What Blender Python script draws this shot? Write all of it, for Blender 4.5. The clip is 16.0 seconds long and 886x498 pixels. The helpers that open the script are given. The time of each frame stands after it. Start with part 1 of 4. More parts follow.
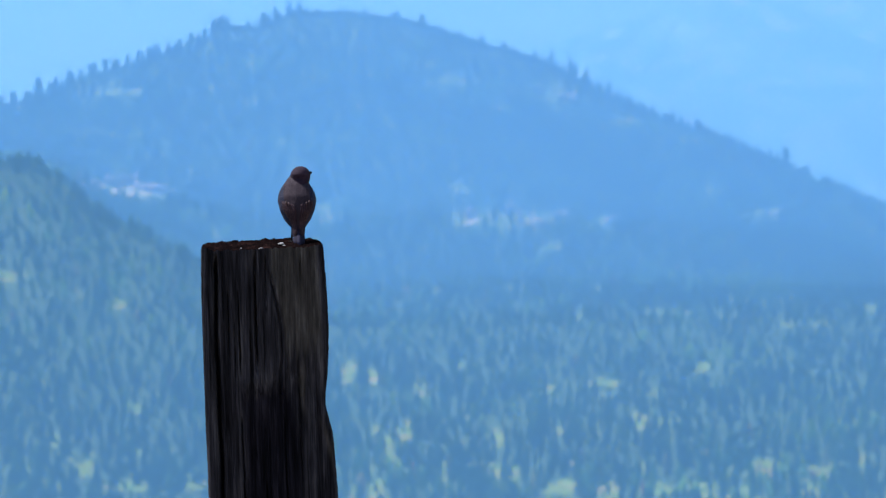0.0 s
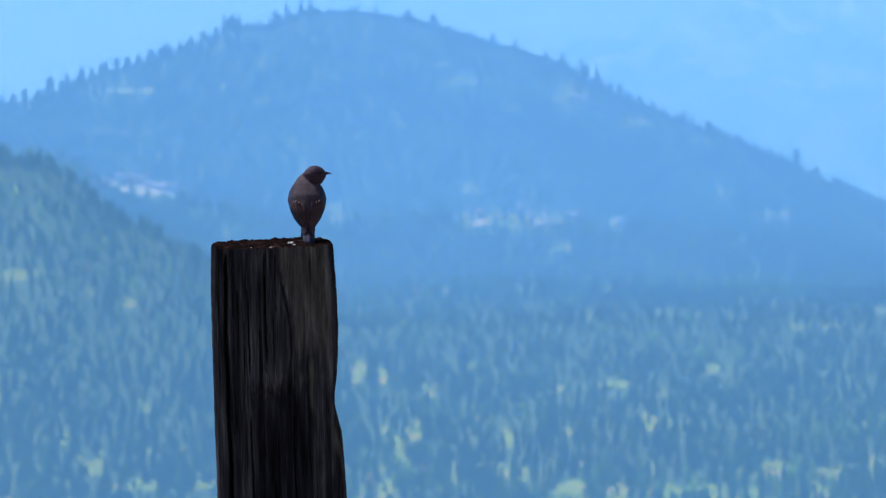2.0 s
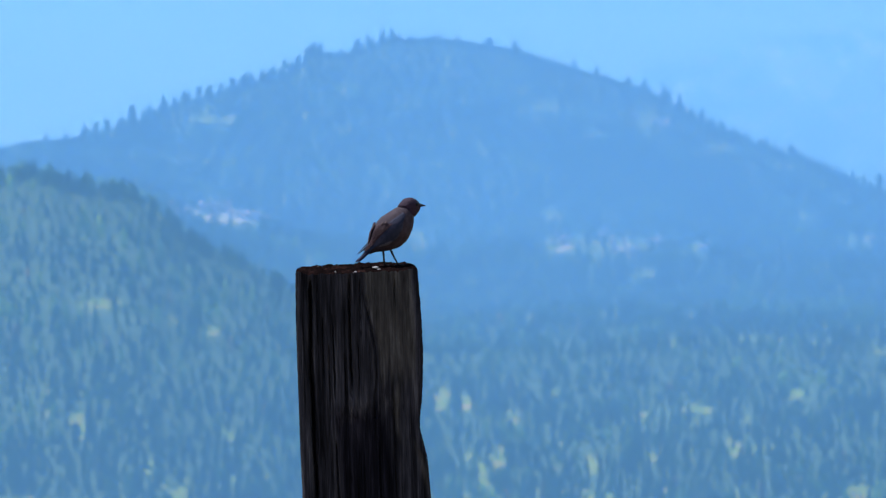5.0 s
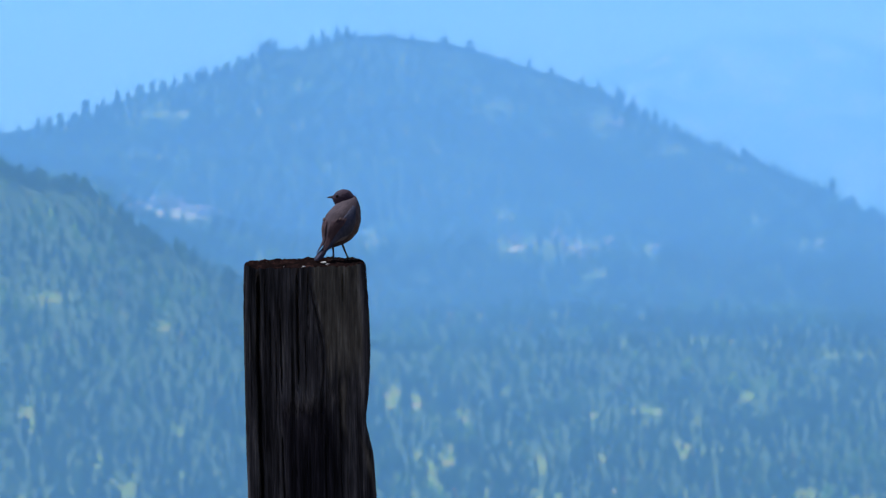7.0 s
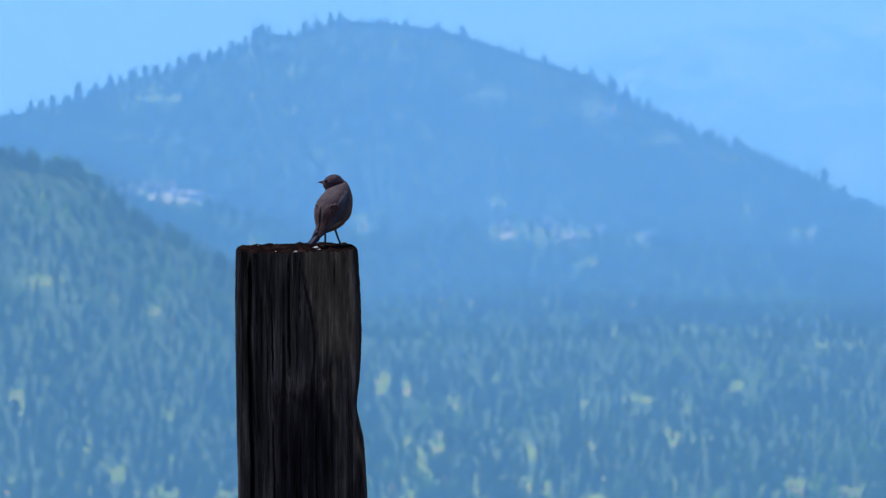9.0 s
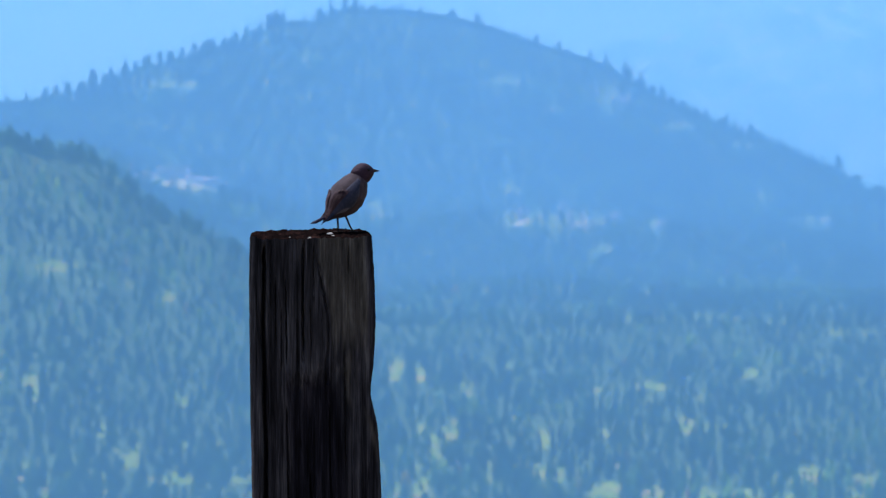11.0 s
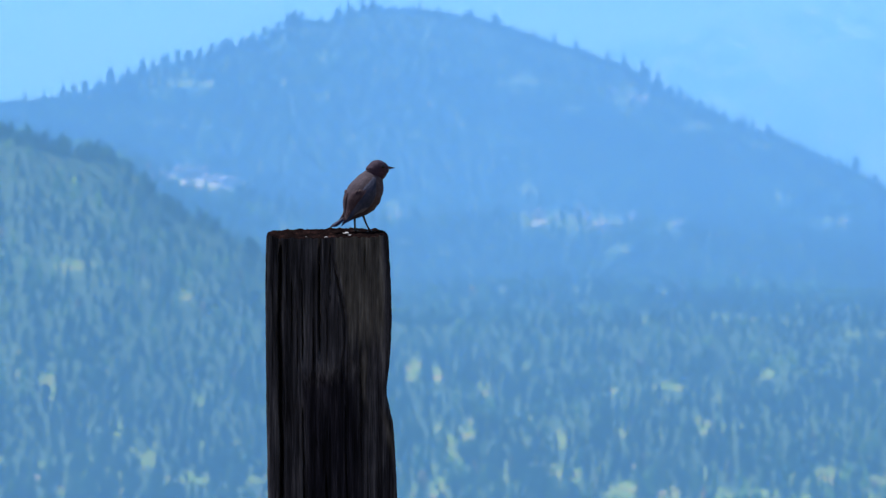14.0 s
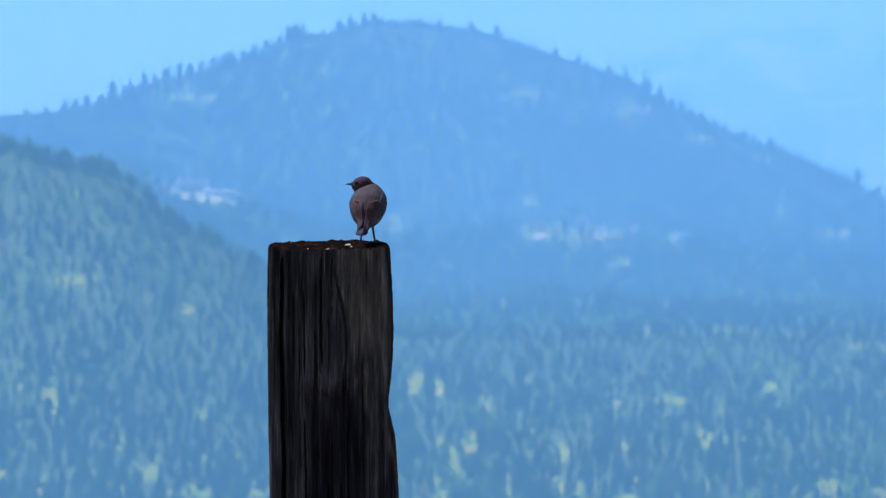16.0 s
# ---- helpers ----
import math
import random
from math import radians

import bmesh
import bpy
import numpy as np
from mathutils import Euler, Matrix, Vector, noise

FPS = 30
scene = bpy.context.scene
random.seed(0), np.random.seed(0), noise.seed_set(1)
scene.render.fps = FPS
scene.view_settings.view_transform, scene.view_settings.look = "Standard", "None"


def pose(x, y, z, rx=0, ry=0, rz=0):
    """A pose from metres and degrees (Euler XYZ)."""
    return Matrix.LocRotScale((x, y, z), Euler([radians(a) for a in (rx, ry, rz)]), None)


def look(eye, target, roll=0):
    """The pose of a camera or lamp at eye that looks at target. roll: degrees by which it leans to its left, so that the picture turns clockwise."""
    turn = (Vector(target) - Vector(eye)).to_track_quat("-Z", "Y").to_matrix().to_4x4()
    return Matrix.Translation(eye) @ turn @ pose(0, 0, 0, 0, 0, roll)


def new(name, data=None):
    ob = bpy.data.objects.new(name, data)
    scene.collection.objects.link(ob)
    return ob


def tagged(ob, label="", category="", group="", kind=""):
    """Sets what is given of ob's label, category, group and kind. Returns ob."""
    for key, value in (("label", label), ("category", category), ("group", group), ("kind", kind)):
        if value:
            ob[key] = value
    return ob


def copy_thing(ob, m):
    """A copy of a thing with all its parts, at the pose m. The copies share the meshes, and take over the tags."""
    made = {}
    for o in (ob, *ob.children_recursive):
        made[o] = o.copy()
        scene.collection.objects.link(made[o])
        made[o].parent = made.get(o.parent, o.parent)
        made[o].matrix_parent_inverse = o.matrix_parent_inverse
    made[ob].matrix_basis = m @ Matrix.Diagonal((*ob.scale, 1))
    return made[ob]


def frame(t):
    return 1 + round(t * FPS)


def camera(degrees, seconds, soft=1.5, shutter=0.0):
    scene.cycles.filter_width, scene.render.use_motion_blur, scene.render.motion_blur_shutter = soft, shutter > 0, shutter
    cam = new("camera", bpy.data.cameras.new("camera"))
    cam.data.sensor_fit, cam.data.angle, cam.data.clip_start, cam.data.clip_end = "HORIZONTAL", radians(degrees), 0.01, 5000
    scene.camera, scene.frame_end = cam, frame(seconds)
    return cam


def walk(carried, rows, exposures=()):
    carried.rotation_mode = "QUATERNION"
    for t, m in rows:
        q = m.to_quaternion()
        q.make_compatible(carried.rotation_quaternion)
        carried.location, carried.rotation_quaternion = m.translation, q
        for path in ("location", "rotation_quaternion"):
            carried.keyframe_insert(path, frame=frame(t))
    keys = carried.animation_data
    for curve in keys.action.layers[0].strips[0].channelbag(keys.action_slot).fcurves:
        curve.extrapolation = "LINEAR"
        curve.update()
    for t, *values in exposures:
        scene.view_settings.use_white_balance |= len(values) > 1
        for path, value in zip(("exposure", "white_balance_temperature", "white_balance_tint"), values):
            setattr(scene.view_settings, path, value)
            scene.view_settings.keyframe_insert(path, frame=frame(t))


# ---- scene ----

# A long lens on a bird perched on a fence post, with wooded hills in blue haze far behind.
EYE = Vector((0.0, 0.0, 1.65))
LENS = 11.0
FOC = 784 / math.tan(radians(LENS / 2))      # bearing units: one unit is the lens's finest step
TILT = -1.0                                  # degrees below level of the reference line
POST_Y = 8.3
UNIT = POST_Y / FOC                          # metres per unit at the post

cam = camera(LENS, 16.0, soft=1.4)
cam.data.dof.use_dof, cam.data.dof.focus_distance, cam.data.dof.aperture_fstop = True, POST_Y + 0.05, 21.0

# seconds, sway right and up in millimetres, yaw, pitch, roll in degrees
SWAY = [
    (0.0, 0.0, 0.0, 0.0002, -0.0003, -1.402),
    (0.5, -0.6, 0.6, -0.0276, -0.0085, -1.102),
    (1.0, 0.1, 0.6, -0.1397, 0.0404, -1.043),
    (1.5, 1.1, -0.2, -0.1676, 0.0780, -0.995),
    (2.0, 0.8, -0.1, -0.1280, 0.0037, -1.127),
    (2.5, -1.2, -0.9, 0.0517, 0.0415, -1.373),
    (3.0, -2.6, -1.1, -0.2363, 0.1158, -1.407),
    (3.5, -4.3, -3.3, -0.8700, 0.3079, -1.676),
    (3.7, -3.5, -3.7, -1.0364, 0.3531, -1.734),
    (5.8, -1.3, -7.9, -1.0767, 0.3673, -1.039),
    (6.0, -0.5, -8.8, -1.0152, 0.4057, -0.886),
    (6.5, 3.8, -10.2, -0.8214, 0.4126, -0.828),
    (7.0, 3.9, -9.7, -0.5540, 0.3310, -0.716),
    (7.5, 3.6, -8.6, -0.4263, 0.2159, -0.539),
    (8.0, 2.7, -9.9, -0.3750, 0.1794, -0.257),
    (10.5, 2.8, -10.3, -0.5375, 0.0543, -0.189),
    (11.0, 2.9, -11.0, -0.6261, -0.0005, -0.073),
    (11.5, 3.1, -11.1, -0.7049, 0.0032, -0.078),
    (12.0, 2.1, -11.9, -0.8105, -0.0948, -0.008),
    (12.5, 1.5, -12.0, -0.9587, -0.2135, -0.011),
    (13.0, 5.3, -11.0, -0.9534, -0.1741, 0.039),
    (13.5, 6.2, -10.7, -0.8872, -0.0662, -0.043),
    (14.0, 4.2, -11.1, -0.8387, -0.0033, 0.074),
    (14.5, 3.5, -12.2, -0.7918, -0.0031, 0.120),
    (15.0, 4.3, -11.4, -0.7985, 0.0627, 0.100),
    (15.5, 3.5, -13.2, -0.7909, 0.1402, 0.079),
    (16.0, 4.6, -13.9, -0.8631, 0.1618, -0.025),
]


def camera_rows():
    rows = []
    for t, dx, dz, yaw, pitch, roll in SWAY:
        eye = EYE + Vector((dx / 1000, 0, dz / 1000))
        way = Vector((math.tan(radians(yaw)), 1.0, math.tan(radians(TILT + pitch))))
        rows.append((t, look(eye, eye + way, roll)))
    return rows


walk(cam, camera_rows(), exposures=[(0.0, 0.84, 5650, 12), (3.0, 0.83, 5650, 12), (6.0, 0.78, 5650, 12), (7.5, 0.76, 5650, 12), (11.0, 0.78, 5650, 12), (12.5, 0.84, 5650, 12), (14.5, 0.90, 5650, 12), (16.0, 0.90, 5650, 12)])

# ---- light ----
SUN_UP, SUN_ROUND = 60.0, -58.0               # degrees: height, and bearing to the right of the view
world = bpy.data.worlds.new("sky")
scene.world = world
world.use_nodes = True
wn = world.node_tree.nodes
sky = wn.new("ShaderNodeTexSky")
sky.sky_type, sky.sun_disc = "NISHITA", False
sky.sun_elevation, sky.sun_rotation = radians(SUN_UP), radians(SUN_ROUND)
sky.air_density, sky.dust_density, sky.ozone_density = 1.3, 0.1, 3.0
world.node_tree.links.new(sky.outputs[0], wn["Background"].inputs[0])
wn["Background"].inputs[1].default_value = 0.10
sun = new("sun", bpy.data.lights.new("sun", "SUN"))
sun.data.energy, sun.data.angle, sun.data.color = 5.0, radians(0.53), (1.0, 0.95, 0.87)
_a, _b = radians(SUN_ROUND), radians(SUN_UP)
sun.matrix_world = look((math.sin(_a) * math.cos(_b) * 60, math.cos(_a) * math.cos(_b) * 60, math.sin(_b) * 60), (0, 0, 0))


# ---- materials ----
def material(name, rough=0.8, metal=0.0):
    m = bpy.data.materials.new(name)
    m.use_nodes = True
    p = m.node_tree.nodes["Principled BSDF"]
    p.inputs["Roughness"].default_value, p.inputs["Metallic"].default_value = rough, metal
    return m, m.node_tree.nodes, m.node_tree.links, p


def coords(nodes, links, scale=(1, 1, 1)):
    c, k = nodes.new("ShaderNodeTexCoord"), nodes.new("ShaderNodeMapping")
    k.inputs["Scale"].default_value = scale
    links.new(c.outputs["Object"], k.inputs["Vector"])
    return k.outputs[0]


def grain(nodes, links, vec, scale, detail=4, rough=0.6):
    n = nodes.new("ShaderNodeTexNoise")
    n.inputs["Scale"].default_value, n.inputs["Detail"].default_value, n.inputs["Roughness"].default_value = scale, detail, rough
    links.new(vec, n.inputs["Vector"])
    return n.outputs["Fac"]


def ramp(nodes, links, fac, stops):
    r = nodes.new("ShaderNodeValToRGB")
    while len(r.color_ramp.elements) < len(stops):
        r.color_ramp.elements.new(0.5)
    for e, (at, col) in zip(r.color_ramp.elements, stops):
        e.position, e.color = at, (*col, 1)
    links.new(fac, r.inputs[0])
    return r.outputs[0]


def blend(nodes, links, a, b, fac, mode="MIX"):
    m = nodes.new("ShaderNodeMix")
    m.data_type, m.blend_type = "RGBA", mode
    for sock, v in ((m.inputs[0], fac), (m.inputs[6], a), (m.inputs[7], b)):
        if isinstance(v, bpy.types.NodeSocket):
            links.new(v, sock)
        else:
            sock.default_value = v if isinstance(v, float) else (*v, 1)
    return m.outputs[2]


def relief(nodes, links, p, height, strength, distance):
    b = nodes.new("ShaderNodeBump")
    b.inputs["Strength"].default_value, b.inputs["Distance"].default_value = strength, distance
    links.new(height, b.inputs["Height"])
    links.new(b.outputs[0], p.inputs["Normal"])


def mottled(name, stops, scale, stretch=(1, 1, 1), rough=0.8, bump=0.0, bump_at=0.002, fine=8.0, gloss=0.12):
    m, n, l, p = material(name, rough)
    p.inputs["Specular IOR Level"].default_value = gloss
    v = coords(n, l, stretch)
    big, small = grain(n, l, v, scale), grain(n, l, v, scale * fine, 5)
    mix = n.new("ShaderNodeMath")
    mix.operation = "MULTIPLY_ADD"
    l.new(small, mix.inputs[0])
    mix.inputs[1].default_value = 0.4
    half = n.new("ShaderNodeMath")
    half.operation = "MULTIPLY"
    l.new(big, half.inputs[0])
    half.inputs[1].default_value = 0.6
    l.new(half.outputs[0], mix.inputs[2])
    l.new(ramp(n, l, mix.outputs[0], stops), p.inputs["Base Color"])
    if bump:
        relief(n, l, p, small, bump, bump_at)
    return m


def foliage(name, dark, mid, light):
    m, n, l, p = material(name, 0.75)
    g = n.new("ShaderNodeNewGeometry")
    o = n.new("ShaderNodeObjectInfo")
    add = n.new("ShaderNodeMath")
    add.operation = "ADD"
    l.new(g.outputs["Random Per Island"], add.inputs[0])
    l.new(o.outputs["Random"], add.inputs[1])
    fr = n.new("ShaderNodeMath")
    fr.operation = "FRACT"
    l.new(add.outputs[0], fr.inputs[0])
    tone = ramp(n, l, fr.outputs[0], [(0.0, dark), (0.45, mid), (0.80, light), (0.87, (0.17, 0.24, 0.022)), (0.96, (0.21, 0.26, 0.022)), (1.0, (0.28, 0.14, 0.11))])
    where = n.new("ShaderNodeNewGeometry").outputs["Position"]
    # stands of fresher yellow-green trees, a few rusty dead ones, and broad changes from stand to stand
    fresh = ramp(n, l, grain(n, l, where, 0.030, 2), [(0.54, (0, 0, 0)), (0.64, (1, 1, 1))])
    tone = blend(n, l, tone, (0.22, 0.30, 0.020), fresh)
    dead = ramp(n, l, grain(n, l, where, 0.05, 2), [(0.69, (0, 0, 0)), (0.75, (1, 1, 1))])
    tone = blend(n, l, tone, (0.28, 0.14, 0.11), dead)
    for size, share in ((0.005, 0.8), (0.017, 0.9)):
        stand = grain(n, l, where, size, 3)
        tone = blend(n, l, tone, ramp(n, l, stand, [(0.38, (0.40, 0.48, 0.58)), (0.62, (1.5, 1.45, 1.15))]), share, "MULTIPLY")
    fleck = grain(n, l, where, 0.6, 3)
    leaf = blend(n, l, tone, ramp(n, l, fleck, [(0.3, (0.7, 0.7, 0.7)), (0.7, (1.2, 1.2, 1.15))]), 0.6, "MULTIPLY")
    l.new(leaf, p.inputs["Base Color"])
    p.inputs["Specular IOR Level"].default_value = 0.05
    glow, mix = n.new("ShaderNodeBsdfTranslucent"), n.new("ShaderNodeMixShader")
    l.new(leaf, glow.inputs[0])
    mix.inputs[0].default_value = 0.72
    l.new(p.outputs[0], mix.inputs[1])
    l.new(glow.outputs[0], mix.inputs[2])
    l.new(mix.outputs[0], n["Material Output"].inputs[0])
    return m


def haze_sheet(name, colour, thick, low, high, left=None):
    """A see-through tinted sheet standing in for hazy air: it lets most light through and scatters the rest; it thins
    out downwards from high to low, and towards the left end where one is given.
    """
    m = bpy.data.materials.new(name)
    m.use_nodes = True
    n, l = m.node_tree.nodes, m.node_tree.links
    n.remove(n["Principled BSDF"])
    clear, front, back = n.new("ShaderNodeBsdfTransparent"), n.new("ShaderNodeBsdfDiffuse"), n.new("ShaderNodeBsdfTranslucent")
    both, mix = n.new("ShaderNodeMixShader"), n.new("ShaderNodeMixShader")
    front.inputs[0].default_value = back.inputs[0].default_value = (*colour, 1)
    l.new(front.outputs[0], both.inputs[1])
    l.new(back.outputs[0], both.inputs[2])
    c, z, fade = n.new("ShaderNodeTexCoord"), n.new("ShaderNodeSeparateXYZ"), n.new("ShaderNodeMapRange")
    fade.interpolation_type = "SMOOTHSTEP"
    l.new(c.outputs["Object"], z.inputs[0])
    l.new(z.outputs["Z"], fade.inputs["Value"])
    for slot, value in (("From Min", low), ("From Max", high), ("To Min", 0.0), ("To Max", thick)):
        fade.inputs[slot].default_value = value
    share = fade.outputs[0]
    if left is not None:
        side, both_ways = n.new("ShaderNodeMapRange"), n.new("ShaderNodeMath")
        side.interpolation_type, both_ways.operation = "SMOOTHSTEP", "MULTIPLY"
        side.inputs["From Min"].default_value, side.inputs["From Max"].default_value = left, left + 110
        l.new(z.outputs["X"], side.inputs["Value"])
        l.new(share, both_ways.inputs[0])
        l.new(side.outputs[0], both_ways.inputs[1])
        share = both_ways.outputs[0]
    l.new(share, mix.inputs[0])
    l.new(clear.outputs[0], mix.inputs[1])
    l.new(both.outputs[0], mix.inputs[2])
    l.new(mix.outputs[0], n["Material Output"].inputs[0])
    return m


PINE = foliage("pine_needles", (0.015, 0.046, 0.028), (0.026, 0.070, 0.019), (0.048, 0.100, 0.011))
BARK = mottled("pine_bark", [(0.3, (0.09, 0.05, 0.03)), (0.7, (0.22, 0.13, 0.08))], 2.0)


def grassland():
    """Dark forest floor, with dry yellow grass where the ground lies open."""
    m, n, l, p = material("forest_floor_and_dry_grass", 0.95)
    v = coords(n, l)
    patchy, fine = grain(n, l, v, 0.03), grain(n, l, v, 0.08, 5)
    floor = ramp(n, l, patchy, [(0.3, (0.020, 0.034, 0.012)), (0.7, (0.055, 0.075, 0.028))])
    grass = ramp(n, l, fine, [(0.36, (0.11, 0.18, 0.002)), (0.5, (0.21, 0.24, 0.002)), (0.58, (0.26, 0.20, 0.015)), (0.66, (0.38, 0.20, 0.11))])
    open_ = n.new("ShaderNodeAttribute")
    open_.attribute_name = "open_ground"
    field = blend(n, l, floor, grass, open_.outputs["Fac"])
    stone = ramp(n, l, grain(n, l, v, 0.06, 4), [(0.40, (0.20, 0.20, 0.05)), (0.58, (0.46, 0.31, 0.25))])
    scree = n.new("ShaderNodeAttribute")
    scree.attribute_name = "bare_rock"
    field = blend(n, l, field, stone, scree.outputs["Fac"])
    straw = ramp(n, l, patchy, [(0.3, (0.15, 0.115, 0.075)), (0.7, (0.25, 0.195, 0.13))])
    pasture = n.new("ShaderNodeAttribute")
    pasture.attribute_name = "pasture"
    field = blend(n, l, field, straw, pasture.outputs["Fac"])
    for size in (1.3, 22):
        blades = ramp(n, l, grain(n, l, v, size, 5, 0.7), [(0.3, (0.55, 0.6, 0.5)), (0.7, (1.4, 1.35, 1.2))])
        field = blend(n, l, field, blades, 0.8, "MULTIPLY")
    l.new(field, p.inputs["Base Color"])
    p.inputs["Specular IOR Level"].default_value = 0.1
    return m


GRASSLAND = grassland()
ROCK = mottled("pale_rock", [(0.32, (0.16, 0.15, 0.08)), (0.46, (0.36, 0.27, 0.20)), (0.62, (0.62, 0.42, 0.36))], 0.15, bump=0.5, bump_at=0.4)
FAR_SLOPE = mottled("distant_woods_and_bare_slopes", [(0.42, (0.02, 0.05, 0.03)), (0.50, (0.16, 0.20, 0.12)), (0.56, (0.62, 0.50, 0.46))], 0.022, rough=0.95, fine=4.0)
# blue of the hazy distance, put into the colour of the added sheets
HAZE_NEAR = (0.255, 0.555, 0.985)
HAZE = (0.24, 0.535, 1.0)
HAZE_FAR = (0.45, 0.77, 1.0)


# ---- meshes ----
def mesh_object(name, verts, faces, mat, parent=None, smooth=False):
    me = bpy.data.meshes.new(name)
    me.from_pydata([tuple(v) for v in verts], [], [tuple(f) for f in faces])
    me.materials.append(mat)
    if smooth:
        me.polygons.foreach_set("use_smooth", [True] * len(me.polygons))
    me.update()
    ob = new(name, me)
    ob.parent = parent
    return ob


def part(name, bm, mat, parent, label="", smooth=True):
    bmesh.ops.recalc_face_normals(bm, faces=bm.faces)
    me = bpy.data.meshes.new(name)
    bm.to_mesh(me)
    bm.free()
    me.materials.append(mat)
    me.polygons.foreach_set("use_smooth", [smooth] * len(me.polygons))
    ob = new(name, me)
    ob.parent = parent
    return tagged(ob, label)


def wobble(x, y, z=0.0):
    return noise.noise(Vector((x, y, z)))


# ---- terrain: bearings u (right) and v (down) in units from the reference line ----
CREST_FAR = [(-1900, -30), (-1150, -170), (-1000, -215), (-899, -241), (-810, -256), (-734, -282), (-654, -304), (-629, -323), (-573, -333), (-488, -357), (-443, -362), (-407, -385), (-388, -404), (-352, -405), (-317, -402), (-256, -426), (-156, -424), (-57, -409), (32, -380), (102, -357), (201, -327), (274, -279), (348, -244), (436, -205), (486, -190), (574, -150), (660, -108), (786, -50), (917, 0), (2200, 140)]
CREST_NEAR = [(-2400, -60), (-1400, -230), (-1000, -206), (-850, -199), (-825, -178), (-753, -168), (-718, -160), (-674, -140), (-619, -86), (-589, -60), (-514, -30), (-439, 14), (-366, 66), (-287, 108), (-187, 133), (12, 150), (212, 150), (412, 160), (612, 156), (912, 162), (2400, 150)]
CREST_LAST = [(-1083, -47), (-179, -225), (124, -318), (235, -375), (376, -407), (577, -427), (827, -436), (1126, -404)]
R_FOOT, R_NEAR, R_GAP, R_FAR = 1700.0, 2800.0, 3020.0, 4300.0


def crest(points, u):
    return np.interp(u, [p[0] for p in points], [p[1] for p in points])


def drop_to_height(r, v):
    return EYE.z + r * (math.tan(radians(TILT)) - v / FOC)


def fall(r, u):
    """The bearing v at which the ground lies at distance r along bearing u."""
    near, far = crest(CREST_NEAR, u), crest(CREST_FAR, u)
    rough = 7 * wobble(u / 160, r / 130) + 4 * wobble(u / 60, r / 60, 3.1)
    if r <= R_FOOT:
        z = np.interp(r, [0, 14, 60, 1200, 1500, R_FOOT], [0, 0, -4.6, -112, -136, drop_to_height(R_FOOT, 590)])
        return ((EYE.z - z) / max(r, 0.5) + math.tan(radians(TILT))) * FOC
    if r <= R_NEAR:
        s = (r - R_FOOT) / (R_NEAR - R_FOOT)
        return 590 + (near - 590) * s + rough * min(1, 6 * s) * (1 if s < 0.97 else 0.4)
    # behind the wooded hill the ground dips; further right it runs on up the mountain
    dip = 34.0 * min(1.0, max(0.0, (-180.0 - u) / 240.0)) - 46.0 * min(1.0, max(0.0, (u + 180.0) / 240.0))
    if r <= R_GAP:
        return near + dip * (r - R_NEAR) / (R_GAP - R_NEAR) + rough * 0.4
    if r <= R_FAR:
        s = (r - R_GAP) / (R_FAR - R_GAP)
        bench = 14 * math.sin(s * 9.0 + u / 500)
        return near + dip + (far - near - dip) * s + (rough + bench) * min(1, 6 * s) * min(1, 12 * (1 - s))
    return far + (r - R_FAR) * 0.9


def spot(u, v):
    """The place on the hills that shows at the bearings u, v: mountain above the near crest, near slope below it."""
    near = float(crest(CREST_NEAR, u))
    lo, hi = (R_GAP, R_FAR) if v < near else (R_FOOT, R_NEAR)
    for r in np.linspace(lo, hi, 260):
        if fall(r, u) <= v:
            break
    return ground_at(u, r)


def ground_at(u, r):
    a = u / FOC
    return Vector((r * math.sin(a), r * math.cos(a), drop_to_height(r, fall(r, u))))


# open ground among the trees: bearing u, v, half width, half height
GLADES = [(-620, -122, 45, 11), (-530, -116, 55, 11), (137, -48, 70, 15), (50, -52, 50, 9), (287, -41, 22, 9), (566, -52, 50, 7), (207, -268, 45, 15), (20, -298, 50, 6), (-582, -291, 75, 7), (-482, -201, 16, 5), (476, -92, 20, 7), (190, 0, 30, 8), (-203, -61, 16, 6), (600, 150, 34, 5), (668, 146, 14, 6), (-174, 212, 15, 18), (-129, 224, 13, 14), (-49, 252, 14, 14), (181, 253, 14, 9), (281, 243, 26, 8), (-104, 354, 13, 26), (91, 339, 14, 18), (191, 325, 15, 10), (341, 313, 18, 16), (465, 219, 30, 7), (-129, 424, 18, 24), (116, 404, 14, 20), (201, 430, 28, 20), (281, 436, 26, 18), (381, 440, 34, 16), (560, 395, 26, 14), (660, 405, 20, 16), (-770, 28, 36, 10), (-642, 66, 14, 10), (-573, 83, 14, 8), (-812, 247, 14, 26), (-693, 322, 12, 12), (-553, 262, 18, 18), (-643, 378, 20, 16), (-568, 406, 46, 10), (-444, 410, 34, 10)]


# bare rocky banks within them
BANKS = [(-632, -125, 36, 10), (-530, -117, 54, 10), (158, -44, 18, 7), (52, -52, 14, 5)]


def on_bank(u, v):
    for bu, bv, bw, bh in BANKS:
        if ((u - bu) / bw) ** 2 + ((v - bv) / bh) ** 2 < 0.9 + 1.3 * wobble(u / 16, v / 30, 60.0):
            return True
    return False


def in_glade(u, v, lift=0.0):
    for gu, gv, gw, gh in GLADES:
        du, dv = (u - gu) / gw, (v - gv - lift / 2) / (gh + lift / 2)
        if du * du + dv * dv < 0.75 + 1.1 * wobble(u / 14, v / 30, 40.0) + 0.5 * wobble(u / 6, v / 12, 44.0):
            return True
    return False


